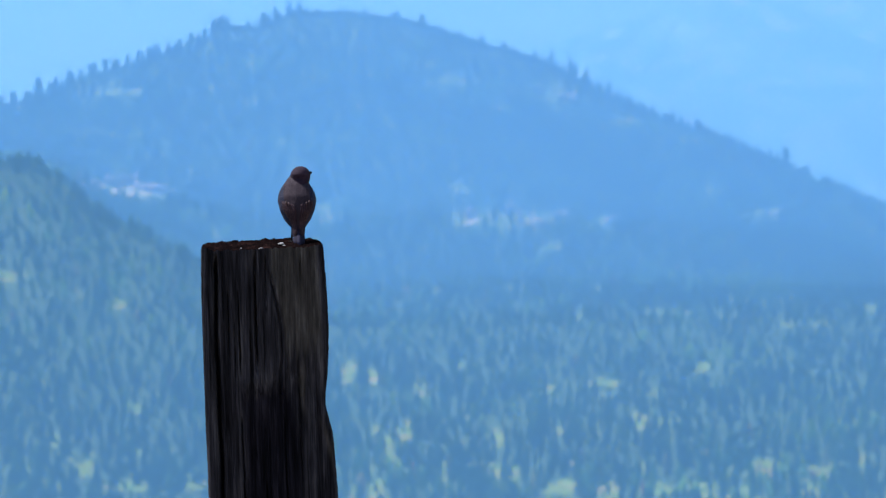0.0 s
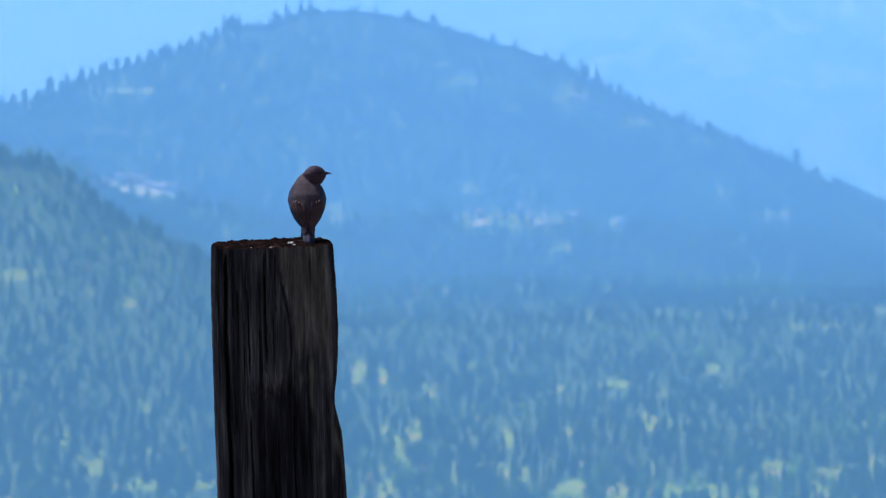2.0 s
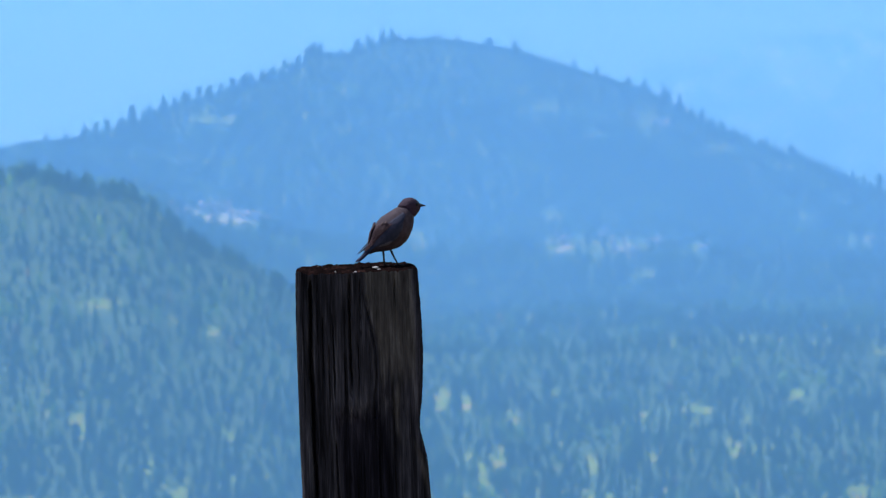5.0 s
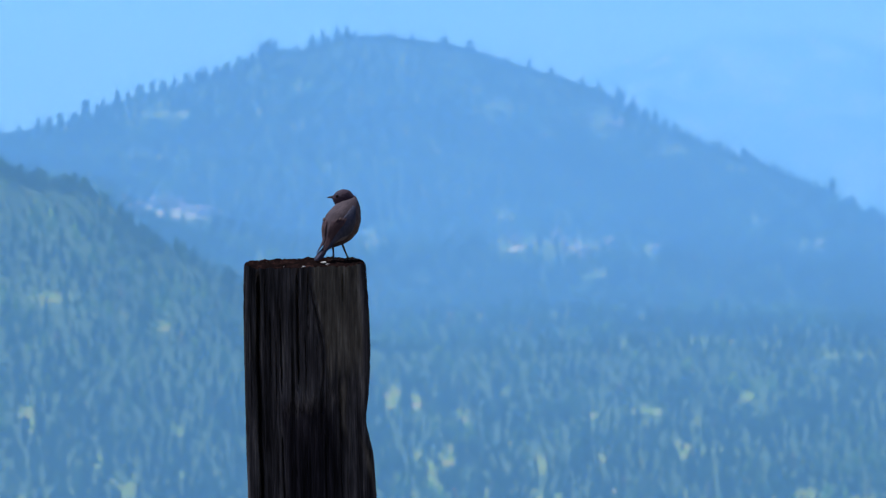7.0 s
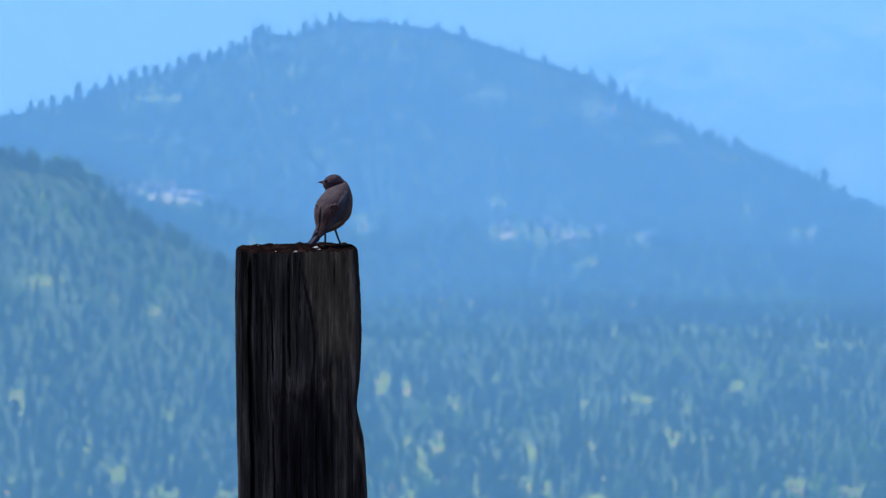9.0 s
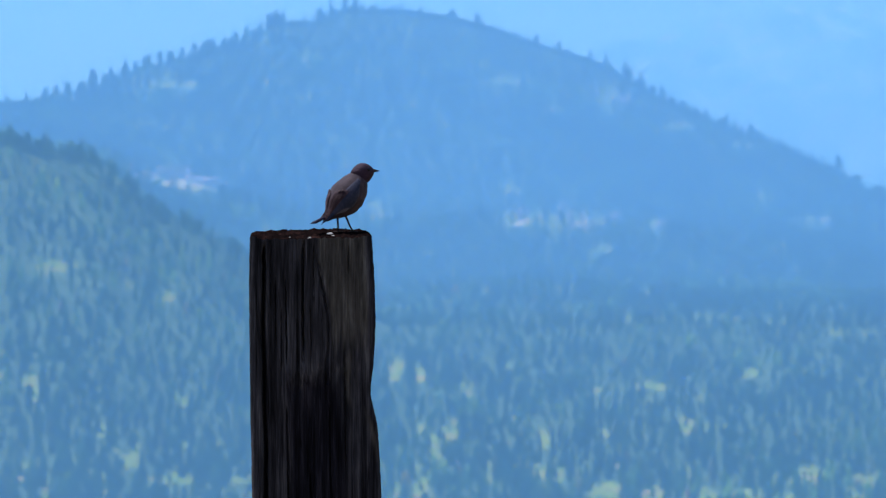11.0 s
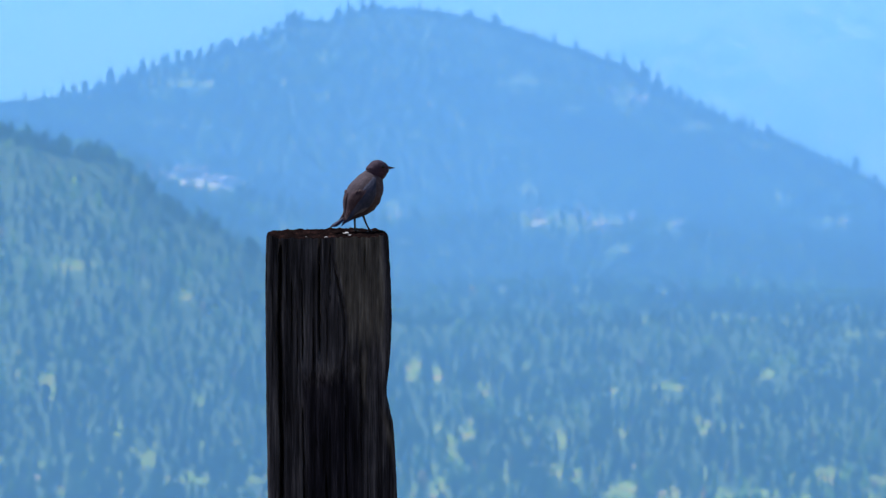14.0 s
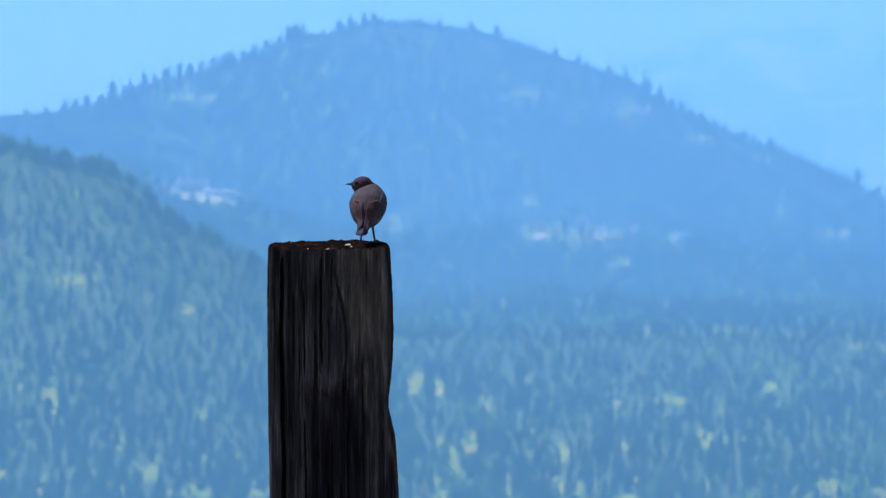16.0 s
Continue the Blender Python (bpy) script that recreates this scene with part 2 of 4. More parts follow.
def is_open(u, v, r, lift=0.0):
    """Whether the forest leaves the ground open here."""
    if in_glade(u, v, lift):
        return True
    if r < R_NEAR + 50:
        s = (r - R_FOOT) / (R_NEAR - R_FOOT)
        return wobble(u / 20, v / 60, 8.0) + 0.6 * wobble(u / 9, v / 28, 4.0) > 0.02 + 0.85 * s + (0.22 if u < -400 else 0)
    return wobble(u / 60, v / 16, 18.0) + 0.5 * wobble(u / 18, v / 12, 14.0) > 0.50


def build_ground():
    angles = sorted(set(np.round(np.concatenate([np.arange(-180, -14, 6), np.arange(-14, -7.5, 0.5), np.arange(-7.5, 7.5, 0.06), np.arange(7.5, 14, 0.5), np.arange(14, 180, 6)]), 3)))
    radii = [2, 5, 9, 14, 20, 30, 45, 60, 90, 140, 220, 340, 500, 700, 900, 1200, 1350, 1500, 1600, *np.arange(R_FOOT, R_NEAR, 13), *np.arange(R_NEAR, R_GAP, 44), *np.arange(R_GAP, R_FAR, 22), R_FAR, 4340, 4400, 4500, 4700, 4950]
    verts, faces, n = [], [], len(angles)
    for r in radii:
        for d in angles:
            a = radians(d)
            z = drop_to_height(r, fall(r, a * FOC))
            back = min(1.0, max(0.0, (abs(d) - 40) / 60))
            z = z * (1 - back) + back * (-0.01 * r + 1.5 * wobble(r / 80, d / 20)) * min(1, r / 40)
            verts.append((r * math.sin(a), r * math.cos(a), z))
    centre = len(verts)
    verts.append((0, 0, 0))
    for i in range(len(radii) - 1):
        for j in range(n):
            k = (j + 1) % n
            faces.append((i * n + j, i * n + k, (i + 1) * n + k, (i + 1) * n + j))
    for j in range(n):
        faces.append((centre, (j + 1) % n, j))
    ob = mesh_object("ground", verts, faces, GRASSLAND, smooth=True)
    bare = []
    for r in radii:
        for d in angles:
            if r < R_FOOT - 60:
                bare.append(0.6 + 0.4 * wobble(r * math.sin(radians(d)) / 3, r * math.cos(radians(d)) / 3))
            elif abs(d) > 9:
                bare.append(0.15)
            else:
                u = radians(d) * FOC
                v = fall(min(r, R_FAR), u)
                bare.append((0.55 + 0.35 * wobble(u / 5, v / 9, 50.0) if r < R_GAP else 0.5) if is_open(u, v, r) else 0.0)
    bare.append(0.5)
    ob.data.attributes.new("open_ground", "FLOAT", "POINT").data.foreach_set("value", bare)
    rocky = [1.0 if r > R_GAP and abs(d) < 9 and on_bank(radians(d) * FOC, fall(min(r, R_FAR), radians(d) * FOC)) else 0.0 for r in radii for d in angles] + [0.0]
    ob.data.attributes.new("bare_rock", "FLOAT", "POINT").data.foreach_set("value", rocky)
    dry = [min(1.0, max(0.0, (700 - r) / 400)) for r in radii for _ in angles] + [1.0]
    ob.data.attributes.new("pasture", "FLOAT", "POINT").data.foreach_set("value", dry)
    return tagged(ob, "dry grass hills and valley under the pine forest", "ground", kind="structure")


build_ground()


def build_last_ridge():
    verts, faces = [], []
    us = np.arange(-2600, 2600, 25)
    for i, (r, drop) in enumerate(((4480, 500), (4560, 190), (4640, 60), (4720, 0), (4850, 90))):
        for u in us:
            v = float(crest(CREST_LAST, u)) + drop + 10 * wobble(u / 120, i * 2.0) + 4 * wobble(u / 30, i * 2.0)
            a = u / FOC
            verts.append((r * math.sin(a), r * math.cos(a), drop_to_height(r, v)))
    n = len(us)
    for i in range(4):
        for j in range(n - 1):
            faces.append((i * n + j, i * n + j + 1, (i + 1) * n + j + 1, (i + 1) * n + j))
    return tagged(mesh_object("backdrop", verts, faces, FAR_SLOPE, smooth=True), "faint pale mountain ridge lost in blue haze", "mountain", kind="structure")


build_last_ridge()

# ---- tinted sheets between the hills, added in place of hazy air ----
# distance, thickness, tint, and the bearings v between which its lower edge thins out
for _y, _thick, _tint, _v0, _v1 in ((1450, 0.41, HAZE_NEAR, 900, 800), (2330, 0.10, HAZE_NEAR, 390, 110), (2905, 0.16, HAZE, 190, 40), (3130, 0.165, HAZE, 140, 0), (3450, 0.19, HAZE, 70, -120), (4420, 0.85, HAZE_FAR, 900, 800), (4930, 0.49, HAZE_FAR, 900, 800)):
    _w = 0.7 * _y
    _air = haze_sheet("haze_sheet", _tint, _thick, drop_to_height(_y, _v0), drop_to_height(_y, _v1), -130 if _y == 2330 else None)
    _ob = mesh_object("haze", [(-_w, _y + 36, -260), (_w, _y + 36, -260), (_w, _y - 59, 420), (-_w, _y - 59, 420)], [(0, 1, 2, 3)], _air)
    tagged(_ob, "see-through blue sheet standing in for summer haze", "haze", kind="structure")


# ---- pines ----
def pine_shape(rng, tiers, sides, rounded=False):
    """Unit-high conifer crown in ragged tiers of boughs, wide below and drawn in above; returns vertices and triangles."""
    rings = []
    full = rng.uniform(0.65, 1.0)
    lean_x, lean_y = rng.uniform(-0.03, 0.03), rng.uniform(-0.03, 0.03)
    for i in range(tiers):
        s = i / tiers
        taper = math.sin(math.pi * (0.16 + 0.72 * s)) ** 0.8 * 0.9 if rounded else (1 - s) ** full
        wide = 0.19 * taper * rng.uniform(0.82, 1.18)
        rings.append((0.05 + 0.90 * s, wide, 0.05))
        rings.append((0.05 + 0.90 * (i + 0.62) / tiers, wide * rng.uniform(0.52, 0.72), 0.02))
    verts, faces = [], []
    turn = rng.random() * 6.28
    for z, wide, rag in rings:
        for k in range(sides):
            a = turn + 6.283 * (k + rng.uniform(-0.25, 0.25)) / sides
            w = wide * rng.uniform(0.6, 1.35)
            verts.append((lean_x * z + w * math.cos(a), lean_y * z + w * math.sin(a), z + rng.uniform(-rag, rag) * 0.8))
    for i in range(len(rings) - 1):
        for k in range(sides):
            p, q, c, d = i * sides + k, i * sides + (k + 1) % sides, (i + 1) * sides + k, (i + 1) * sides + (k + 1) % sides
            faces += [(p, q, d), (p, d, c)]
    tip = len(verts)
    verts += [(lean_x, lean_y, 1.0), (0, 0, 0.06)]
    for k in range(sides):
        o = (len(rings) - 1) * sides
        faces += [(o + k, o + (k + 1) % sides, tip), (k, tip + 1, (k + 1) % sides)]
    return np.array(verts), np.array(faces)


RNG = random.Random(7)
SHAPES = [pine_shape(RNG, 5, 7, k % 3 == 0) for k in range(9)]
PLAIN = [pine_shape(RNG, 4, 6, k % 3 == 0) for k in range(9)]


def forest(name, spots, label, shapes):
    """One mesh of many pines; spots: (place, height, girth, turn, shape)."""
    vs, fs, base = [], [], 0
    for at, high, girth, turn, which in spots:
        v, f = shapes[which]
        c, s = math.cos(turn), math.sin(turn)
        w = np.empty_like(v)
        w[:, 0] = (v[:, 0] * c - v[:, 1] * s) * high * girth + at.x
        w[:, 1] = (v[:, 0] * s + v[:, 1] * c) * high * girth + at.y
        w[:, 2] = v[:, 2] * high + at.z - 0.06 * high
        vs.append(w)
        fs.append(f + base)
        base += len(v)
    v, f = np.concatenate(vs).astype(np.float32), np.concatenate(fs).astype(np.int32)
    me = bpy.data.meshes.new(name)
    me.vertices.add(len(v))
    me.vertices.foreach_set("co", v.ravel())
    me.loops.add(f.size)
    me.loops.foreach_set("vertex_index", f.ravel())
    me.polygons.add(len(f))
    me.polygons.foreach_set("loop_start", np.arange(0, f.size, 3, dtype=np.int32))
    me.polygons.foreach_set("use_smooth", [True] * len(f))
    me.materials.append(PINE)
    me.update(calc_edges=True)
    return tagged(new(name, me), label, "forest", kind="stuff")


def grow_near():
    rng, spots = random.Random(21), []
    for i in range(125):
        for j in range(52):
            u = -1150 + 2200 * (i + rng.random()) / 125
            s = (j + rng.random()) / 52
            r = R_FOOT + 20 + (R_GAP - R_FOOT - 20) * s
            v = fall(r, u)
            shrub = is_open(u, v, r, 30)
            if shrub and rng.random() < 0.6:
                continue
            age = 0.5 + 0.9 * wobble(u / 90, v / 60, 30.0)
            high = (5.5 + 6.0 * min(1.0, max(0.0, age)) + 8.0 * rng.random() ** 2) * (1.0 - 0.22 * s)
            if abs(r - R_NEAR) < 70:
                high *= 0.75
            if shrub:
                high = rng.uniform(2.5, 6.0)
            spots.append((ground_at(u, r), high, rng.uniform(0.8, 1.25) * (1.5 if shrub else 1.0), rng.random() * 6.28, rng.randrange(9)))
    return forest("valley_forest", spots, "hazy blue-green pine forest on the near slope", SHAPES)


def grow_far():
    rng, spots = random.Random(22), []
    for i in range(150):
        for j in range(78):
            u = -1150 + 2200 * (i + rng.random()) / 150
            s = (j + rng.random()) / 78
            r = R_GAP + (R_FAR - R_GAP) * s
            v = fall(r, u)
            if (is_open(u, v, r, 26) and rng.random() < 0.9) or (s > 0.97 and rng.random() > 0.8):
                continue
            crown = 0.5 if s > 0.97 else 0.72 if s > 0.93 else 1.0
            spots.append((ground_at(u, r), rng.uniform(8.5, 15) * crown, rng.uniform(0.8, 1.25) / crown ** 0.6, rng.random() * 6.28, rng.randrange(9)))
    return forest("mountain_forest", spots, "dense blue hazy pine forest covering the mountain", PLAIN)


grow_near()
grow_far()


def pine_thing(k):
    tree = tagged(new("pine_tree"), "tall dark pine standing on the hazy skyline", "tree", group="pines on the skyline")
    v, f = SHAPES[k]
    mesh_object("crown", v, f, PINE, tree, smooth=True)
    bm = bmesh.new()
    bmesh.ops.create_cone(bm, cap_ends=True, segments=6, radius1=0.022, radius2=0.008, depth=0.8, matrix=pose(0, 0, 0.36))
    part("trunk", bm, BARK, tree)
    return tree


def skyline():
    rng = random.Random(5)
    kinds = [pine_thing(k) for k in range(9)]
    used = set()

    def stand(u, r, high):
        k = rng.randrange(9)
        m = Matrix.Translation(ground_at(u, r)) @ pose(0, 0, 0, rng.uniform(-2, 2), rng.uniform(-2, 2), rng.uniform(0, 360))
        girth = rng.uniform(1.25, 2.1) if high < 15 else rng.uniform(1.15, 1.6)
        tree = kinds[k] if k not in used else copy_thing(kinds[k], m)
        used.add(k)
        tree.matrix_basis = m
        tree.scale = (high * girth, high * girth, high)

    for high, u in ((16, -859), (14, -824), (15, -789), (12, -751), (17, -706), (14, -677), (18, -651), (12, -588), (10, -548), (12, -510), (13, -495), (12, -476), (14, -457), (16, -435), (15, -397), (13, -381), (12, -371), (13, -306), (14, -286), (13, -261), (12, -244), (8, -126), (10, -70), (11, -27), (11, 77), (10, 117), (9, 171), (12, 199), (17, 233), (15, 242), (17, 262), (10, 284), (13, 299), (14, 412), (12, 427), (12, 455), (8, 478), (10, 511), (7, 535), (18, 609)):
        stand(u, R_FAR - 4, high)
    for _ in range(170):
        u = rng.uniform(-1000, 1000)
        stand(u, R_FAR - rng.uniform(0, 16), rng.uniform(5, 9.5) * (1.1 if abs(u + 100) > 330 else 0.7))
    for _ in range(40):
        stand(rng.uniform(-960, -380), R_FAR - rng.uniform(0, 12), rng.uniform(7, 13))
    for _ in range(75):
        stand(rng.uniform(-1000, -330), R_NEAR - rng.uniform(0, 24), rng.uniform(6, 12.5))
    for _ in range(60):
        stand(rng.uniform(-330, 900), R_NEAR - rng.uniform(0, 260), rng.uniform(7, 13))
    for k, ob in enumerate(kinds):
        if k not in used:
            ob.matrix_basis = Matrix.Translation(ground_at(-900 + 40 * k, R_FAR)) @ Matrix.Diagonal((9, 9, 9, 1))


skyline()


# ---- rock outcrops ----
def outcrop(u, v, wide, high, rng, at=None):
    at = at or spot(u, v)
    d = math.hypot(at.x, at.y)
    w, h = wide * d / FOC, high * d / FOC
    bm = bmesh.new()
    for _ in range(8):
        size = Vector((w * rng.uniform(0.07, 0.2), w * rng.uniform(0.1, 0.2), h * rng.uniform(0.6, 1.5)))
        at_block = Vector((w * rng.uniform(-0.45, 0.45), w * rng.uniform(-0.15, 0.15), h * rng.uniform(-0.25, 0.1)))
        made = bmesh.ops.create_icosphere(bm, subdivisions=2, radius=0.62)["verts"]
        turn = Matrix.Rotation(rng.uniform(0, 6.28), 3, "Z")
        for q in made:
            c = q.co.copy()
            blocky = Vector([math.copysign(abs(k) ** 0.55, k) for k in c])
            rough = 1 + 0.35 * wobble(c.x * 2.2 + at_block.x, c.y * 2.2, c.z * 2.2 + at_block.y)
            p = turn @ (blocky * rough)
            q.co = Vector((p.x * size.x, p.y * size.y, p.z * size.z)) + at_block
    me = bpy.data.meshes.new("rock_outcrop")
    bm.to_mesh(me)
    bm.free()
    me.materials.append(ROCK)
    ob = new("rock_outcrop", me)
    ob.matrix_basis = Matrix.Translation(at + Vector((0, 0, h * 0.25)))
    return tagged(ob, "pale bare rock bluff among the pines", "rock", group="rock outcrops")


_rng = random.Random(31)
for _u, _v, _w, _h in [(-631, -121, 50, 14), (-576, -124, 34, 18), (-546, -124, 22, 20), (-511, -114, 60, 14), (52, -52, 26, 14), (122, -58, 22, 18), (147, -39, 30, 22), (172, -33, 18, 16), (212, -44, 30, 18), (297, -34, 26, 14), (528, -80, 26, 10), (592, -43, 40, 10), (183, -269, 20, 14), (227, -254, 36, 14)]:
    outcrop(_u, _v, _w, _h, _rng)
# bare cliffs on the last ridge
for _u, _v, _w, _h in [(716, -188, 22, 12), (735, -208, 34, 20), (764, -186, 44, 18), (790, -216, 40, 26), (760, -226, 30, 14)]:
    _r = float(np.interp(_v - float(crest(CREST_LAST, _u)), [60, 190, 500], [4640, 4560, 4480])) - 4
    outcrop(_u, _v, _w, _h, _rng, Vector((_r * math.sin(_u / FOC), _r * math.cos(_u / FOC), drop_to_height(_r, _v))))



# ---- the fence post: an old squared tie, split and worn ----
def old_wood():
    m, n, l, p = material("weathered_dark_wood", 0.85)
    v = coords(n, l, (1, 1, 0.045))
    streak, fine = grain(n, l, v, 95, 6, 0.7), grain(n, l, v, 300, 4, 0.6)
    patch = grain(n, l, coords(n, l, (1, 1, 0.35)), 11, 4)
    tone = ramp(n, l, streak, [(0.36, (0.0075, 0.0068, 0.0086)), (0.52, (0.0300, 0.0270, 0.0320)), (0.72, (0.100, 0.090, 0.094))])
    worn = blend(n, l, tone, ramp(n, l, patch, [(0.35, (0.55, 0.55, 0.58)), (0.65, (1.2, 1.15, 1.1))]), 0.8, "MULTIPLY")
    for size, wide in ((60, 0.016), (34, 0.009)):
        line = grain(n, l, coords(n, l, (1, 1, 0.022)), size, 2, 0.5)
        worn = blend(n, l, worn, ramp(n, l, line, [(0.5 - wide, (1, 1, 1)), (0.5, (0.12, 0.12, 0.14)), (0.5 + wide, (1, 1, 1))]), 0.7, "MULTIPLY")
    whole = n.new("ShaderNodeAttribute")
    whole.attribute_name = "sound_wood"
    bare = ramp(n, l, grain(n, l, coords(n, l, (1, 1, 0.12)), 60, 5, 0.7), [(0.3, (0.020, 0.0165, 0.0165)), (0.52, (0.050, 0.0420, 0.0370)), (0.75, (0.100, 0.086, 0.080))])
    worn = blend(n, l, worn, bare, whole.outputs["Fac"])
    # wood soaked dark low down, plus shade painted along the right edge
    darkening = n.new("ShaderNodeAttribute")
    darkening.attribute_name = "soaked_and_shaded"
    worn = blend(n, l, worn, blend(n, l, worn, (0.26, 0.25, 0.32), 1.0, "MULTIPLY"), darkening.outputs["Fac"])
    l.new(blend(n, l, worn, ramp(n, l, fine, [(0.3, (0.4, 0.4, 0.4)), (0.7, (1.4, 1.4, 1.4))]), 0.8, "MULTIPLY"), p.inputs["Base Color"])
    p.inputs["Specular IOR Level"].default_value = 0.04
    relief(n, l, p, fine, 0.9, 0.0018)
    return m


OLD_WOOD = old_wood()
END_GRAIN = mottled("rotten_end_grain", [(0.35, (0.002, 0.0015, 0.0015)), (0.54, (0.006, 0.0035, 0.0032)), (0.72, (0.040, 0.019, 0.015))], 45, rough=1.0, gloss=0.0, bump=0.8, bump_at=0.003)
CHIP = mottled("pale_chip", [(0.3, (0.24, 0.21, 0.19)), (0.7, (0.46, 0.42, 0.39))], 200)

POST_TOP = 1.5255
POST_LEFT = -429 * UNIT
POST_DEEP = 0.19
SKEW = -0.040                               # the post is turned a little, side faces along the view


def post_edges(z):
    """Left and right edge of the post at height z, in metres."""
    d = (POST_TOP - z) / UNIT
    left = np.interp(d, [0, 6, 92, 292, 474, 1500], [3, 0.5, -1, 1, 4, 4])
    right = np.interp(d, [0, 8, 40, 92, 162, 205, 242, 275, 290, 310, 340, 380, 420, 474, 700, 1500], [212, 217, 219, 222, 223.5, 221.5, 219, 214.5, 214.5, 218, 225.5, 229, 231, 233, 234, 236])
    rag = 0.8 * wobble(z * 60, 1.0) + 0.5 * wobble(z * 190, 7.0)
    return POST_LEFT + (left + 0.6 * rag) * UNIT, POST_LEFT + (right + rag) * UNIT


# splits in the front face: distance from the left edge, from and to below the top, width, depth (units)
SPLITS = [(25, 16, 1600, 3.8, 26), (47, 74, 200, 1.6, 8), (65, 78, 230, 1.8, 9), (95, 10, 215, 2.8, 16), (114, 14, 95, 1.8, 8), (38, 12, 120, 1.2, 5), (56, 130, 250, 1.2, 5), (84, 150, 245, 1.3, 6), (108, 120, 235, 1.2, 5), (168, 240, 420, 1.6, 6), (176, 14, 70, 1.5, 6), (64, 300, 800, 1.8, 7), (140, 300, 700, 1.6, 6), (104, 420, 1000, 2.0, 8)]


def plank_edge(d):
    """Where the sound wood on the right of the front face begins, d below the top (units)."""
    return 116 + 20 * math.sin(min(1.0, max(0.0, (d - 40) / 185)) * 2.2)


def sound_wood(d, w):
    """How far the sound, smoother wood shows at d below the top and w from the left edge: 0 to 1."""
    x = w * UNIT
    end = 206 + 40 * wobble(x * 90, 3.0) + 24 * wobble(x * 240, 5.0)
    upper = min(1.0, max(0.0, (w - plank_edge(d) - 3) / 5)) * min(1.0, max(0.0, (206 - w) / 5)) * min(1.0, max(0.0, (end - d) / 55))
    rib = math.exp(-((w - 177 - 5 * math.sin(d / 46)) / 5.0) ** 2) * min(1.0, max(0.0, (d - 190) / 30)) * min(1.0, max(0.0, (325 - d) / 60))
    swell = math.exp(-((w - 207 - (d - 350) * 0.12) / 4.5) ** 2) * min(1.0, max(0.0, (d - 300) / 30)) * min(1.0, max(0.0, (408 - d) / 40))
    return max(upper, 0.9 * rib, swell)


def front_relief(d, w):
    """How far (units) the front face lies back at d below the top and w from the left edge."""
    x, z = w * UNIT, d * UNIT
    out = 1.5 * wobble(x * 330, z * 7, 2.0) + 2.2 * wobble(x * 110, z * 3.5, 5.0) + 2.0 * wobble(x * 20, z * 9, 1.0)
    for at, a, b, wide, deep in SPLITS:
        if a - 10 < d < b + 10:
            c = at + 2.2 * wobble(z * 9, at) + 0.8 * wobble(z * 45, at)
            ends = min(1.0, max(0.0, (d - a + 10) / 25), 1.0) * min(1.0, max(0.0, (b + 10 - d) / 40))
            out += deep * ends * math.exp(-((w - c) / (0.75 * wide)) ** 2)
    curve = plank_edge(d)
    if 10 < d < 260:
        out += 6 * math.exp(-((w - curve - 4) / 2.4) ** 2) * min(1.0, (d - 10) / 60)
        if w > curve + 5:
            out -= 3.0 * min(1.0, max(0.0, (235 - d) / 70)) * min(1.0, (d - 10) / 60)
    torn = 232 + 26 * wobble(x * 75, 9.0) + 34 * wobble(x * 28, 4.0)
    if 44 < w < 186:
        edge = min(1.0, (w - 44) / 30) * min(1.0, (186 - w) / 30)
        out += 5 * edge * min(1.0, max(0.0, (d - torn) / 30))
    return out


def post_top(w_frac, y_frac):
    """Height of the worn top."""
    e = min(w_frac, 1 - w_frac)
    z = POST_TOP - 0.011 * (1 - y_frac) ** 1.3 * min(1.0, e / 0.18 + 0.35) - 0.006 * max(0.0, 1 - e / 0.05) ** 2
    z -= 0.0022 * min(1.0, max(0.0, (0.62 - w_frac) / 0.2))
    return z + 0.004 * math.sin(min(1, e * 3)) * y_frac + 0.003 * wobble(w_frac * 16, y_frac * 8) + 0.0026 * wobble(w_frac * 40, y_frac * 20)


